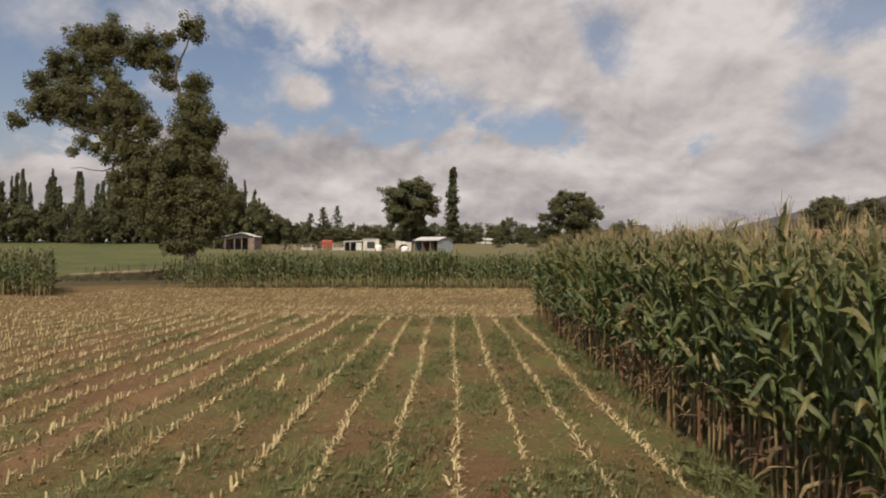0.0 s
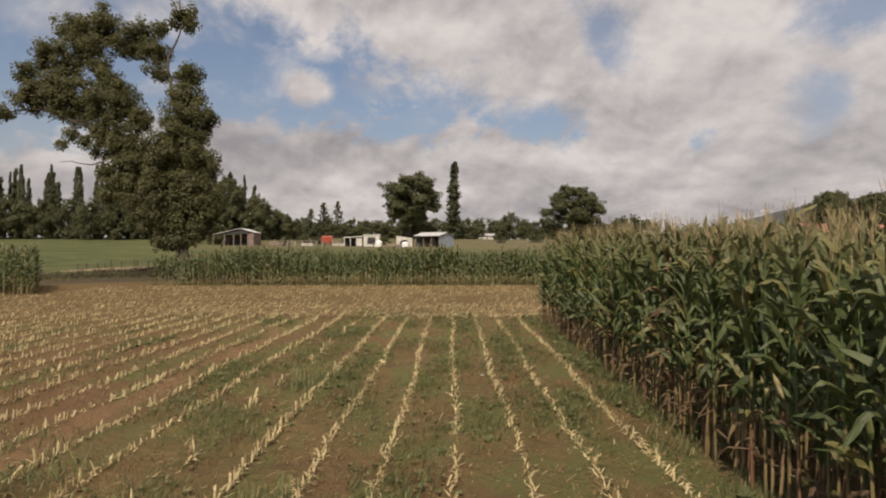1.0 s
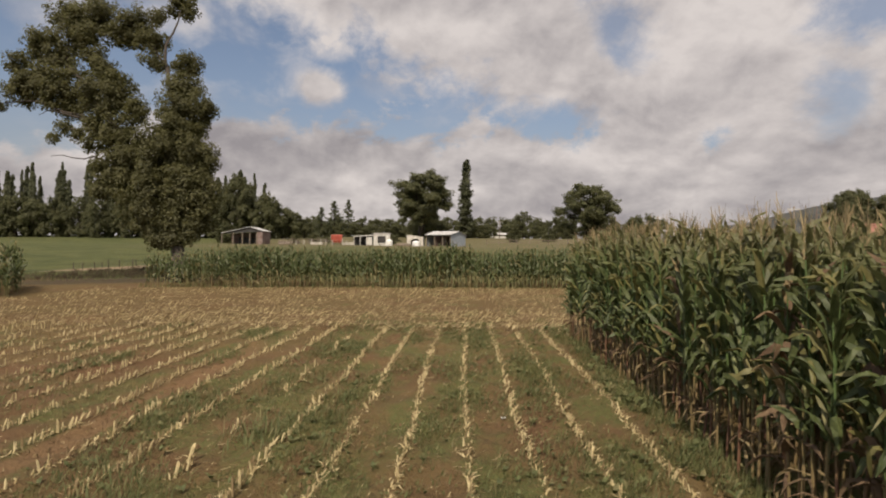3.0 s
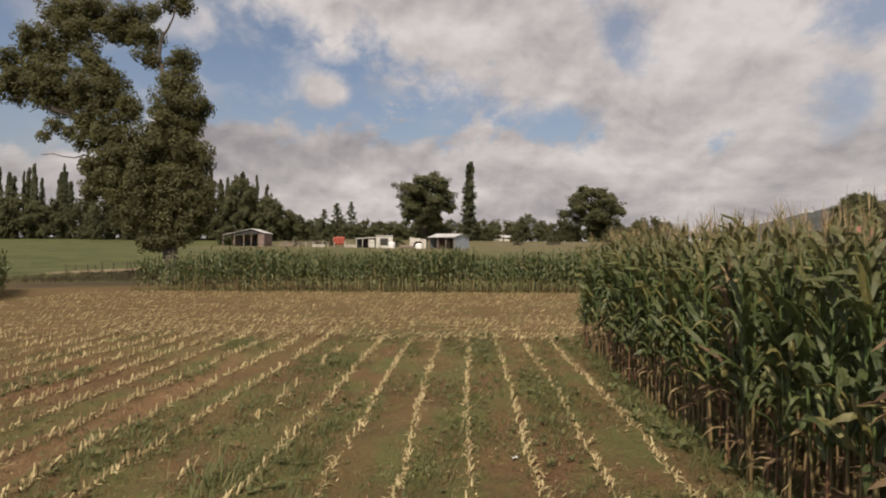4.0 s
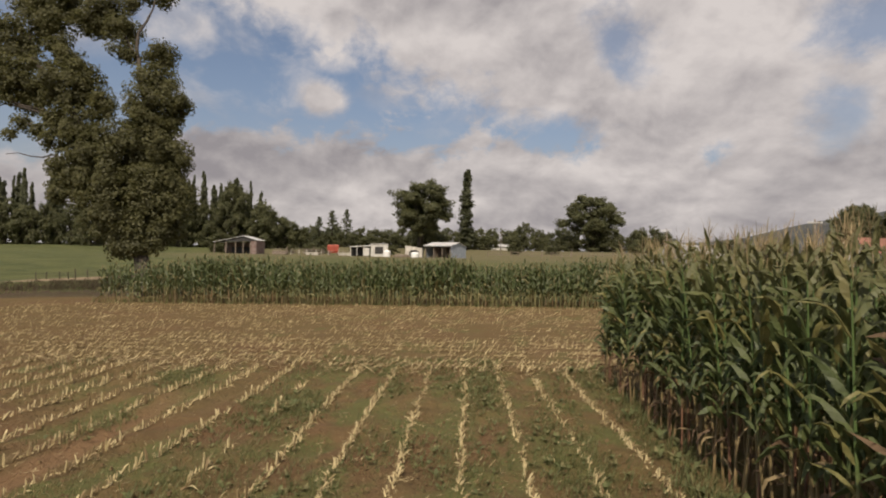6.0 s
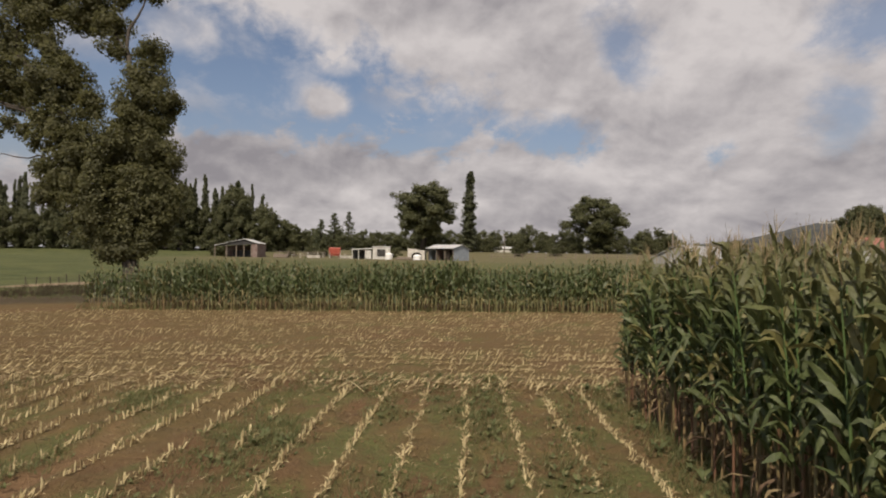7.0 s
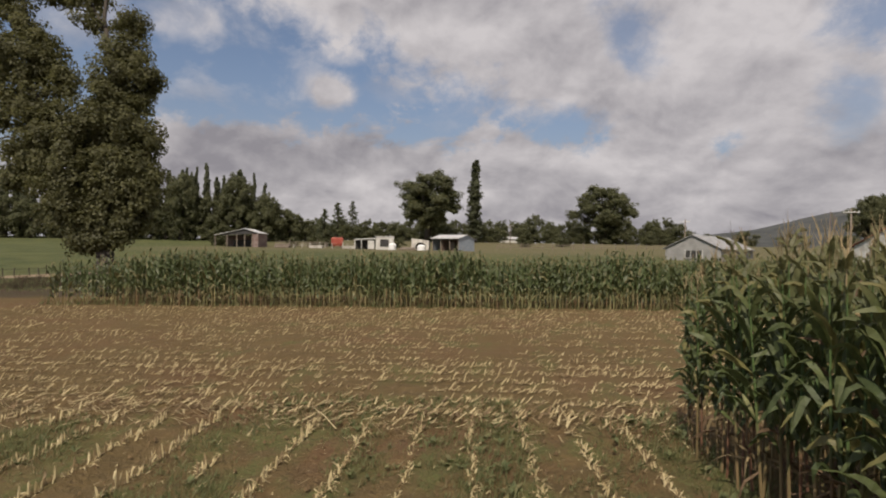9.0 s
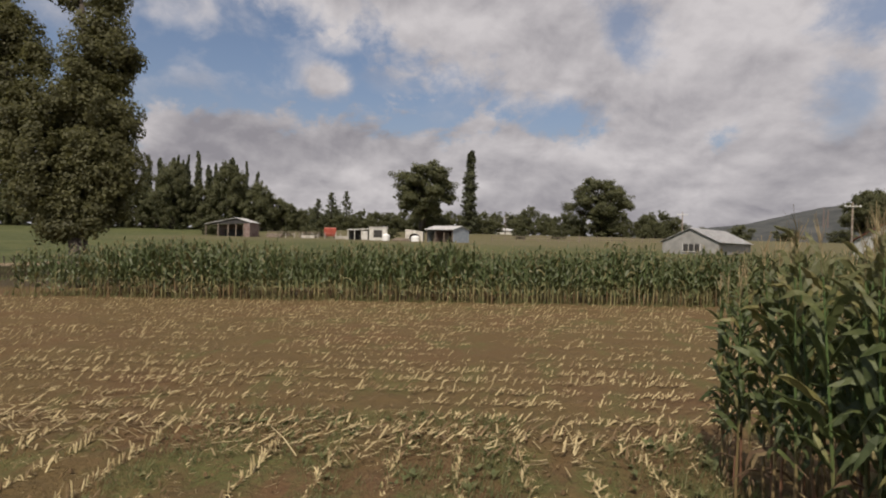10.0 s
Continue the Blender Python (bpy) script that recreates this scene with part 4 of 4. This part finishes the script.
def build_trees():
    rng = random.Random(51)
    kinds = {"column": [make_tree("column", rng, "slender dark green lombardy poplar in a windbreak", i == 0) for i in range(4)],
             "round": [make_tree("round", rng, "broad dark green shade tree in the pasture") for _ in range(3)],
             "bush": [make_tree("bush", rng, "bushy dark green tree in the far tree line") for _ in range(3)],
             "cone": [make_tree("cone", rng, "dark pointed conifer in the far tree line") for _ in range(1)]}
    used = set()

    def plant(kind, x, y, tall, wide=None, which=None):
        p = rng.choice(kinds[kind][1:] if kind == "column" else kinds[kind]) if which is None else kinds[kind][which]
        wide = wide or tall
        m = pose(x, y, ground_z(x, y) - 0.1, 0, 0, rng.uniform(0, 360)) @ Matrix.Diagonal((wide / 10, wide / 10, tall / 10, 1))
        if p in used:
            ob = copy_thing(p, pose(0, 0, 0))
            ob.matrix_basis = m
        else:
            p.matrix_basis = m
            used.add(p)

    # single trees behind the farm
    plant("round", -12.9, 190, 21.4, 29, 0)
    plant("bush", -11.0, 191, 11, 9.5)
    plant("column", 1.15, 195, 24.8, 32, 0)
    plant("round", 42.0, 205, 19.2, 26, 1)
    plant("bush", 45.0, 206, 10, 12)
    plant("bush", 42.5, 203, 8, 14)
    plant("bush", 60, 206, 7.5, 11)
    plant("bush", 36, 212, 8, 12)
    # windbreak on the left
    x = -165.0
    while x < -60.5:
        y = 186 + rng.uniform(-5, 5)
        plant("column", x, y, rng.uniform(16.5, 22.5) if x < -78 else rng.uniform(15.5, 21.0), rng.uniform(12, 19))
        x += rng.uniform(0.9, 2.1)
    x = -168.0
    while x < -52:
        plant("bush", x, 178 + rng.uniform(-4, 4), rng.uniform(12.5, 19), rng.uniform(9, 15))
        x += rng.uniform(2.6, 4.6)
    plant("round", -81, 176, 19.5, 15)
    plant("round", -65, 176, 19, 14)
    # lower mixed line behind the sheds
    for x, t in ((-52, 12), (-47.5, 8.5), (-60, 16)):
        plant("bush", x, 182, t, t * 1.1)
    plant("cone", -44.5, 210, 12.5, 22)
    plant("cone", -39.6, 210, 13, 18)
    plant("cone", -49.5, 212, 10.5, 20)
    x = -66.0
    while x < 75:
        plant("bush", x, 228 + rng.uniform(-8, 8), rng.uniform(8.5, 12) if x < 3 else rng.uniform(10, 14), rng.uniform(9, 13))
        x += rng.uniform(2.7, 5.2)
    x = -55.0
    while x < 28:
        plant("bush", x, 205 + rng.uniform(-5, 5), rng.uniform(5, 7.5), rng.uniform(9, 13))
        x += rng.uniform(6, 10)
    # low scrub round the yard
    for x, y, t in ((-41, 150, 3.2), (-37, 152, 3.6), (-33.5, 151, 3.0), (-25, 150, 2.8), (-21, 152, 3.4), (-17, 150, 3.0), (-55, 146, 4.0), (-58, 150, 6.5), (14, 168, 3.0), (24, 172, 3.4), (52, 190, 4.5), (57, 186, 4.0)):
        plant("bush", x, y, t, t * 1.7)
    # tall clump on the right
    for x, y, t in ((196, 318, 29), (208, 325, 30), (220, 318, 28), (233, 330, 29), (247, 320, 27), (262, 325, 28)):
        plant("round", x, y, t, t * 0.95)
    for x in (66, 78, 92, 107, 124, 142, 160, 178, 195):
        plant("bush", x, 245 + rng.uniform(-10, 10), rng.uniform(7, 10), rng.uniform(12, 16))


build_trees()


# ---- farm buildings ----
def at_ground(x, y, turn=0):
    return pose(x, y, ground_z(x, y), 0, 0, turn)


def sheet_roof(mass, a, b, c, d, thick=0.06, ribs=14):
    """A folded iron sheet over corners a b (eaves) and c d (ridge, from b's end)."""
    a, b, c, d = (Vector(v) for v in (a, b, c, d))
    nrm = (b - a).cross(d - a).normalized()
    n = 2 * ribs + 1
    verts = []
    for p, q in ((a, b), (d, c)):
        for k in range(n):
            v = p.lerp(q, k / (n - 1))
            verts += [v, v + nrm * (thick + (0.05 if k % 2 else 0.0))]
    m = 2 * n
    faces = []
    for k in range(n - 1):
        i = 2 * k
        faces += [(i + 1, i + 3, m + i + 3, m + i + 1), (i, m + i, m + i + 2, i + 2), (i, i + 2, i + 3, i + 1), (m + i, m + i + 1, m + i + 3, m + i + 2)]
    faces += [(0, 1, m + 1, m), (m - 2, 2 * m - 2, 2 * m - 1, m - 1)]
    mass.add(verts, faces)


def build_hay_barn():
    root = thing("hay_barn", "open-fronted weathered barn with a pale iron roof", "barn", at_ground(-49.7, 138, 4))
    w, lean, d = 3.0, 4.6, 7.0          # main bay, lean-to, depth
    roof = Mass()
    sheet_roof(roof, (-lean - 0.2, d, 2.5), (-lean - 0.2, -0.3, 2.5), (w * 0.55, -0.3, 3.95), (w * 0.55, d, 3.95))
    part("roof", roof, M_ROOF, root, "pale corrugated iron roof")
    roof = Mass()
    sheet_roof(roof, (w + 1.7, -0.3, 3.0), (w + 1.7, d, 3.0), (w * 0.55, d, 3.95), (w * 0.55, -0.3, 3.95))
    part("roof", roof, M_ROOF, root)
    part("side_wall", Mass().box(w + 1.45, d / 2, 1.5, 0.08, d, 3.0), M_RUST, root)
    part("back_wall", Mass().box((w + 1.4 - lean) / 2, d - 0.1, 1.3, w + 1.4 + lean, 0.08, 2.6), M_RUST, root)
    part("front_panel", Mass().box(w + 0.85, 0.05, 1.45, 1.2, 0.08, 2.9), M_RUST, root)
    # near-black gable: shade under the roof put into its colour
    part("gable", Mass().add([(-lean, 0, 2.4), (w + 1.5, 0, 2.9), (w * 0.55, 0, 3.85), (-lean, 0.06, 2.4), (w + 1.5, 0.06, 2.9), (w * 0.55, 0.06, 3.85)], [(0, 1, 2), (5, 4, 3), (0, 3, 4, 1)]), M_DARK, root)
    for x in (-lean, -lean * 0.45, 0.0, w * 0.55, w + 0.2):
        part("post", Mass().box(x, 0.0, 1.3, 0.18, 0.18, 2.7), M_WOOD, root)
    # bale block in near-black, the barn's inner shade as colour
    part("hay_bale", Mass().box(0.8, d - 2.0, 0.8, 5.5, 2.4, 1.6), M_DARK, root)


def build_implement_shed():
    root = thing("implement_shed", "open implement shed with a white iron roof and bluish end wall", "shed", at_ground(-4.9, 129.5, -34))
    l, w = 6.4, 5.4
    roof = Mass()
    sheet_roof(roof, (-l / 2 - 0.3, -0.5, 2.35), (l / 2 + 0.2, -0.5, 2.35), (l / 2 + 0.2, w * 0.5, 3.15), (-l / 2 - 0.3, w * 0.5, 3.15))
    part("roof", roof, M_ROOF, root, "pale corrugated iron roof")
    roof = Mass()
    sheet_roof(roof, (l / 2 + 0.2, w + 0.2, 2.3), (-l / 2 - 0.3, w + 0.2, 2.3), (-l / 2 - 0.3, w * 0.5, 3.15), (l / 2 + 0.2, w * 0.5, 3.15))
    part("roof", roof, M_ROOF, root)
    for s in (-1, 1):
        x = s * l / 2
        wall = Mass().add([(x, 0, 0), (x, w, 0), (x, w, 2.3), (x, w / 2, 3.1), (x, 0, 2.3), (x - s * 0.08, 0, 0), (x - s * 0.08, w, 0), (x - s * 0.08, w, 2.3), (x - s * 0.08, w / 2, 3.1), (x - s * 0.08, 0, 2.3)],
                          [(0, 1, 2, 3, 4), (9, 8, 7, 6, 5), (0, 5, 6, 1), (4, 9, 5, 0), (1, 6, 7, 2)])
        part("end_wall", wall, M_CLAD, root, "bluish-grey iron cladding")
    part("back_wall", Mass().box(0, w - 0.05, 1.15, l - 0.2, 0.08, 2.3), M_RUST, root)
    for x in (-l / 2 + 0.1, -l / 6, l / 6, l / 2 - 0.12):
        part("post", Mass().box(x, 0.0, 1.15, 0.16, 0.16, 2.3), M_WOOD, root)
    part("partition", Mass().box(-l / 6, w / 2, 1.1, 0.06, w - 0.6, 2.2), M_RUST, root)
    stack = thing("timber_stack", "brown upright timber leaning inside the shed", "timber", root.matrix_basis @ pose(0.4, 1.2, 0))
    for k in range(6):
        part("plank", Mass().box(0.16 * k, 0.1 * (k % 2), 0.8 + 0.1 * (k % 3), 0.13, 0.06, 1.6 + 0.2 * (k % 3)), M_WOOD, stack)


def build_white_cabin():
    root = thing("white_cabin", "white flat-roofed cabin with a dark window and lean-to", "cabin", at_ground(-19.2, 132, 6))
    part("cabin_body", Mass().box(2.0, 1.2, 1.3, 3.5, 2.4, 2.6), M_WHITE, root)
    part("roof", Mass().box(2.0, 1.2, 2.66, 3.8, 2.7, 0.12), M_WHITE, root)
    win = part("window", Mass().box(1.95, -0.03, 1.35, 1.75, 0.1, 1.45), M_DARK, root, "dark square window")
    for x in (1.07, 2.83):
        part("window_frame", Mass().box(x, -0.06, 1.35, 0.08, 0.12, 1.6), M_CONCRETE, win)
    part("lean_to_roof", Mass().add([(-4.1, -0.4, 1.85), (0.2, -0.4, 2.15), (0.2, 2.6, 2.3), (-4.1, 2.6, 2.0), (-4.1, -0.4, 1.95), (0.2, -0.4, 2.25), (0.2, 2.6, 2.4), (-4.1, 2.6, 2.1)],
                                    [(3, 2, 1, 0), (4, 5, 6, 7), (0, 1, 5, 4), (1, 2, 6, 5), (2, 3, 7, 6), (3, 0, 4, 7)]), M_WHITE, root, "pale lean-to roof")
    for x in (-3.9, -2.6, -1.2):
        part("post", Mass().box(x, -0.25, 0.95, 0.14, 0.14, 1.9), M_WHITE, root)
    part("lean_to_wall", Mass().box(-0.7, -0.2, 0.95, 1.3, 0.1, 1.7), M_WHITE, root)
    # back of the lean-to painted as dark as its shade
    part("lean_to_back", Mass().box(-2.0, 2.4, 1.0, 4.0, 0.1, 2.0), M_DARK, root)
    tank = thing("water_tank", "white plastic water tank beside the cabin", "tank", at_ground(-15.5, 131.2))
    part("tank_body", Mass().tube([(0, 0, 0), (0, 0, 1.05), (0, 0, 1.3), (0, 0, 1.38)], [0.75, 0.75, 0.5, 0.15], 18), M_TANK, tank)
    arch = thing("arched_shelter", "pale concrete arched shelter with a dark opening", "shelter", at_ground(-10.0, 131.5, -4))
    ring = Mass()
    n, r, h = 14, 1.05, 0.8
    for y in (0.0, 2.2):
        ring.verts += [(-1.75, y, 0), (-1.75, y, 2.4), (0.2, y, 2.15), (1.75, y, 1.95), (1.75, y, 0)]
        ring.verts += [(r * math.cos(math.pi * k / n) + 0.1, y, h + 0.75 * math.sin(math.pi * k / n)) for k in range(n + 1)] + [(0.1 - r, y, 0), (0.1 + r, y, 0)]
    q = 5 + n + 3
    lo, hi = 5 + n + 1, 5 + n + 2
    loop = [0, 1, 2, 3, 4, hi, *range(5, 5 + n + 1), lo]
    ring.faces += [tuple(loop), tuple(q + k for k in reversed(loop))]
    ring.faces += [(a, b, b + q, a + q) for a, b in zip(loop, loop[1:] + loop[:1])]
    part("arch_wall", ring, M_CONCRETE, arch)
    # near-black sheet paints the shade in the arch opening
    part("arch_back", Mass().box(0.1, 2.1, 0.9, 2.6, 0.1, 1.8), M_DARK, arch)
    tank = thing("water_tank", "round white tank in front of the arched shelter", "tank", at_ground(-9.6, 130.2))
    part("tank_body", Mass().tube([(0, 0, 0), (0, 0, 0.8), (0, 0, 1.05), (0, 0, 1.12)], [0.85, 0.85, 0.62, 0.2], 18), M_TANK, tank)


def build_hopper():
    root = thing("feed_hopper", "red steel feed hopper on short legs", "hopper", at_ground(-29.0, 142, 8))
    m = Mass()
    for z, sx, sy in ((0.45, 0.9, 0.9), (0.95, 1.2, 1.1), (2.1, 1.25, 1.15), (2.3, 1.1, 1.0)):
        m.verts += [(-sx, -sy, z), (sx, -sy, z), (sx, sy, z), (-sx, sy, z)]
    m.faces += [(4 * k + s, 4 * k + (s + 1) % 4, 4 * k + 4 + (s + 1) % 4, 4 * k + 4 + s) for k in range(3) for s in range(4)] + [(3, 2, 1, 0), (12, 13, 14, 15)]
    part("bin", m, M_RED, root)
    for x in (-0.8, 0.8):
        for y in (-0.8, 0.8):
            part("leg", Mass().box(x, y, 0.25, 0.12, 0.12, 0.6), M_RUST, root)


def gable_house(name, label, x, y, turn, w, l, wall_h, rise, wall, roof_mat, windows):
    root = thing(name, label, "house", at_ground(x, y, turn))
    m = Mass().add([(-w / 2, 0, 0), (w / 2, 0, 0), (w / 2, 0, wall_h), (0, 0, wall_h + rise), (-w / 2, 0, wall_h), (-w / 2, l, 0), (w / 2, l, 0), (w / 2, l, wall_h), (0, l, wall_h + rise), (-w / 2, l, wall_h)],
                   [(0, 1, 2, 3, 4), (9, 8, 7, 6, 5), (1, 6, 7, 2), (5, 0, 4, 9)])
    part("wall", m, wall, root)
    for s in (-1, 1):
        roof = Mass()
        e = w / 2 + 0.35
        drop = rise * 0.35 / (w / 2)
        pts = ((s * e, -0.3, wall_h - drop + 0.05), (s * e, l + 0.3, wall_h - drop + 0.05), (0, l + 0.3, wall_h + rise + 0.05), (0, -0.3, wall_h + rise + 0.05))
        sheet_roof(roof, *(pts if s > 0 else (pts[1], pts[0], pts[3], pts[2])), ribs=22)
        part("roof", roof, roof_mat, root)
    for wx, wz, ww, wh in windows:
        pane = part("window", Mass().box(wx, -0.02, wz, ww, 0.08, wh), M_DARK, root)
        for k in range(4):
            part("window_frame", Mass().box(wx - ww / 2 + ww * k / 3, -0.05, wz, 0.07, 0.1, wh + 0.12), M_WHITE, pane)
        part("window_sill", Mass().box(wx, -0.08, wz - wh / 2 - 0.06, ww + 0.2, 0.16, 0.07), M_WHITE, pane)
    return root


def utility_pole(x, y, tall, arm, label):
    root = thing("utility_pole", label, "pole", at_ground(x, y, -20))
    part("pole", Mass().tube([(0, 0, -0.3), (0, 0, tall)], [0.12, 0.08], 9), M_WOOD, root, smooth=True)
    part("crossarm", Mass().box(0, -0.14, tall - 0.40, arm, 0.10, 0.10), M_WHITE, root)
    for k in (-1, -0.4, 0.4, 1):
        part("insulator", Mass().tube([(k * arm * 0.46, -0.14, tall - 0.36), (k * arm * 0.46, -0.14, tall - 0.22)], [0.04, 0.03], 7), M_TANK, root)


build_hay_barn()
build_implement_shed()
build_white_cabin()
build_hopper()
gable_house("farm_house", "grey gabled farmhouse with a pale iron roof", 31.3, 99, -38, 7.6, 17, 1.75, 1.85, M_GREYWALL, M_ROOF_OLD, [(0.2, 0.95, 2.3, 1.0)])
gable_house("red_roofed_house", "white house under a red iron roof", 49.0, 86, -78, 9.0, 16, 2.9, 2.0, M_WHITE, M_REDROOF, [(-2, 1.4, 1.6, 1.1)])
gable_house("far_shed", "low white shed before the far tree line", 9.6, 214, -82, 4, 6, 1.3, 0.7, M_WHITE, M_ROOF, [])
utility_pole(36.2, 116, 6.2, 1.6, "wooden power pole with a crossarm behind the house")
utility_pole(11.2, 185, 5.6, 2.0, "wooden power pole with a crossarm before the tree line")
utility_pole(41.2, 80, 7.0, 1.5, "wooden power pole with a white crossarm")


def radio_mast(x, y, base, tall):
    root = thing("radio_mast", "thin grey lattice radio mast on the distant hill", "mast", pose(x, y, base))
    for k in range(3):
        a = 2.094 * k
        part("leg", Mass().tube([(3.0 * math.cos(a), 3.0 * math.sin(a), -15), (0.5 * math.cos(a), 0.5 * math.sin(a), tall)], [0.9, 0.5], 5), M_RUST, root)
    for k in range(1, 7):
        part("brace", Mass().box(0, 0, tall * k / 7, 4.6 * (1 - 0.8 * k / 7), 1.0, 0.8), M_RUST, root)


radio_mast(1455, 2510, 118, 72)
radio_mast(1478, 2520, 118, 60)


# ---- fences ----
def post_fence(label, a, b, count, tall, rails, mat):
    root = thing("fence", label, "fence", pose(0, 0, 0))
    rng = random.Random(int(a[0] * 10))
    tops = []
    for k in range(count):
        s = (k + (rng.uniform(-0.35, 0.35) if 0 < k < count - 1 else 0)) / (count - 1)
        x, y = a[0] + (b[0] - a[0]) * s, a[1] + (b[1] - a[1]) * s
        z = ground_z(x, y)
        h = tall * rng.uniform(0.7, 1.25)
        lean = (rng.gauss(0, 0.04), rng.gauss(0, 0.04))
        part("post", Mass().tube([(x, y, z - 0.2), (x + lean[0], y + lean[1], z + h)], [0.09 * min(1.0, 0.75 * tall), 0.07 * min(1.0, 0.75 * tall)], 7), mat, root)
        tops.append(Vector((x, y, z)))
    for r in rails:
        part("rail", Mass().tube([p + Vector((0, 0.06, r)) for p in tops], [0.012 if tall < 1.3 else 0.075] * count, 4), mat, root)


post_fence("old timber post-and-wire fence along the farm track", (-32.0, 53.1), (-20.5, 60.7), 21, 0.62, (0.25, 0.45), M_BARK)
post_fence("grey timber rail fence beside the yard", (-42, 140), (-31, 141), 8, 1.4, (0.6, 1.2), M_WOOD)
post_fence("grey timber rail fence across the pasture", (6, 150), (26, 152), 9, 1.4, (0.6, 1.2), M_WOOD)
post_fence("grey timber rail fence below the shade tree", (27, 158), (58, 163), 13, 1.35, (0.55, 1.1), M_WOOD)
post_fence("pale timber yard rails beside the hopper", (-37, 136.5), (-24, 137.5), 9, 1.2, (0.55, 1.0), M_CONCRETE)


# ---- yard clutter ----
def log_pile(x, y, count, turn):
    root = thing("log_pile", "low pile of weathered logs in the yard", "log pile", at_ground(x, y, turn))
    rng = random.Random(int(x * 7))
    k, level = 0, 0
    while k < count:
        for i in range(max(1, 5 - level)):
            if k >= count:
                break
            r = rng.uniform(0.13, 0.18)
            part("log", Mass().tube([(-1.5 + rng.uniform(-0.3, 0.2), 0.34 * i + 0.17 * level, 0.16 + 0.28 * level), (1.5 + rng.uniform(-0.2, 0.3), 0.34 * i + 0.17 * level, 0.16 + 0.28 * level)], [r, r * 0.9], 9), M_WOOD, root)
            k += 1
        level += 1


def trough(x, y, turn):
    root = thing("water_trough", "long pale concrete trough in the yard", "trough", at_ground(x, y, turn))
    m = Mass()
    for z, sx, sy in ((0.0, 1.4, 0.45), (0.6, 1.55, 0.55), (0.6, 1.4, 0.42), (0.2, 1.3, 0.36)):
        m.verts += [(-sx, -sy, z), (sx, -sy, z), (sx, sy, z), (-sx, sy, z)]
    m.faces += [(4 * k + i, 4 * k + (i + 1) % 4, 4 * k + 4 + (i + 1) % 4, 4 * k + 4 + i) for k in range(3) for i in range(4)] + [(3, 2, 1, 0), (12, 13, 14, 15)]
    part("basin", m, M_CONCRETE, root)


log_pile(-39.8, 137.6, 11, 8)
log_pile(-12.4, 130.3, 7, -10)
trough(-25.5, 139.0, 5)
trough(-33.0, 139.5, -8)


# ---- small things on the field ----
def paper_scrap(x, y, turn):
    """A crumpled white scrap lying on the soil."""
    rng = random.Random(5)
    m = Mass()
    for j in range(4):
        for i in range(4):
            m.verts.append((0.025 * (i - 1.5) + rng.gauss(0, 0.004), 0.02 * (j - 1.5) + rng.gauss(0, 0.004), 0.03 + abs(rng.gauss(0, 0.012))))
    m.faces = [(4 * j + i, 4 * j + i + 1, 4 * j + i + 5, 4 * j + i + 4) for j in range(3) for i in range(3)]
    ob = tagged(new("paper_scrap", m.mesh("paper_scrap", M_TANK)), "small crumpled white scrap lying on the soil", "litter")
    ob.matrix_basis = pose(x, y, -0.012, 0, 0, turn)


def broken_stalk(a, b):
    """A long maize stalk that fell across the row ends."""
    a, b = Vector(a), Vector(b)
    root = thing("broken_stalk", "long pale broken maize stalk lying over the row ends", "maize stalk", pose(*b))
    part("stalk", Mass().tube([Vector(), (a - b) * 0.55 + Vector((0.02, 0, 0.015)), a - b], [0.009, 0.007, 0.004], 7), M_STRAW, root, smooth=True)
    for k, s in enumerate((0.3, 0.62)):
        part("node", Mass().tube([(a - b) * (s - 0.012), (a - b) * s, (a - b) * (s + 0.012)], [0.008, 0.011, 0.008], 7), M_STRAW_OLD, root)


paper_scrap(0.85, 13.3, 25)
broken_stalk((-2.15, 22.70, 0.14), (-1.62, 22.02, 0.02))
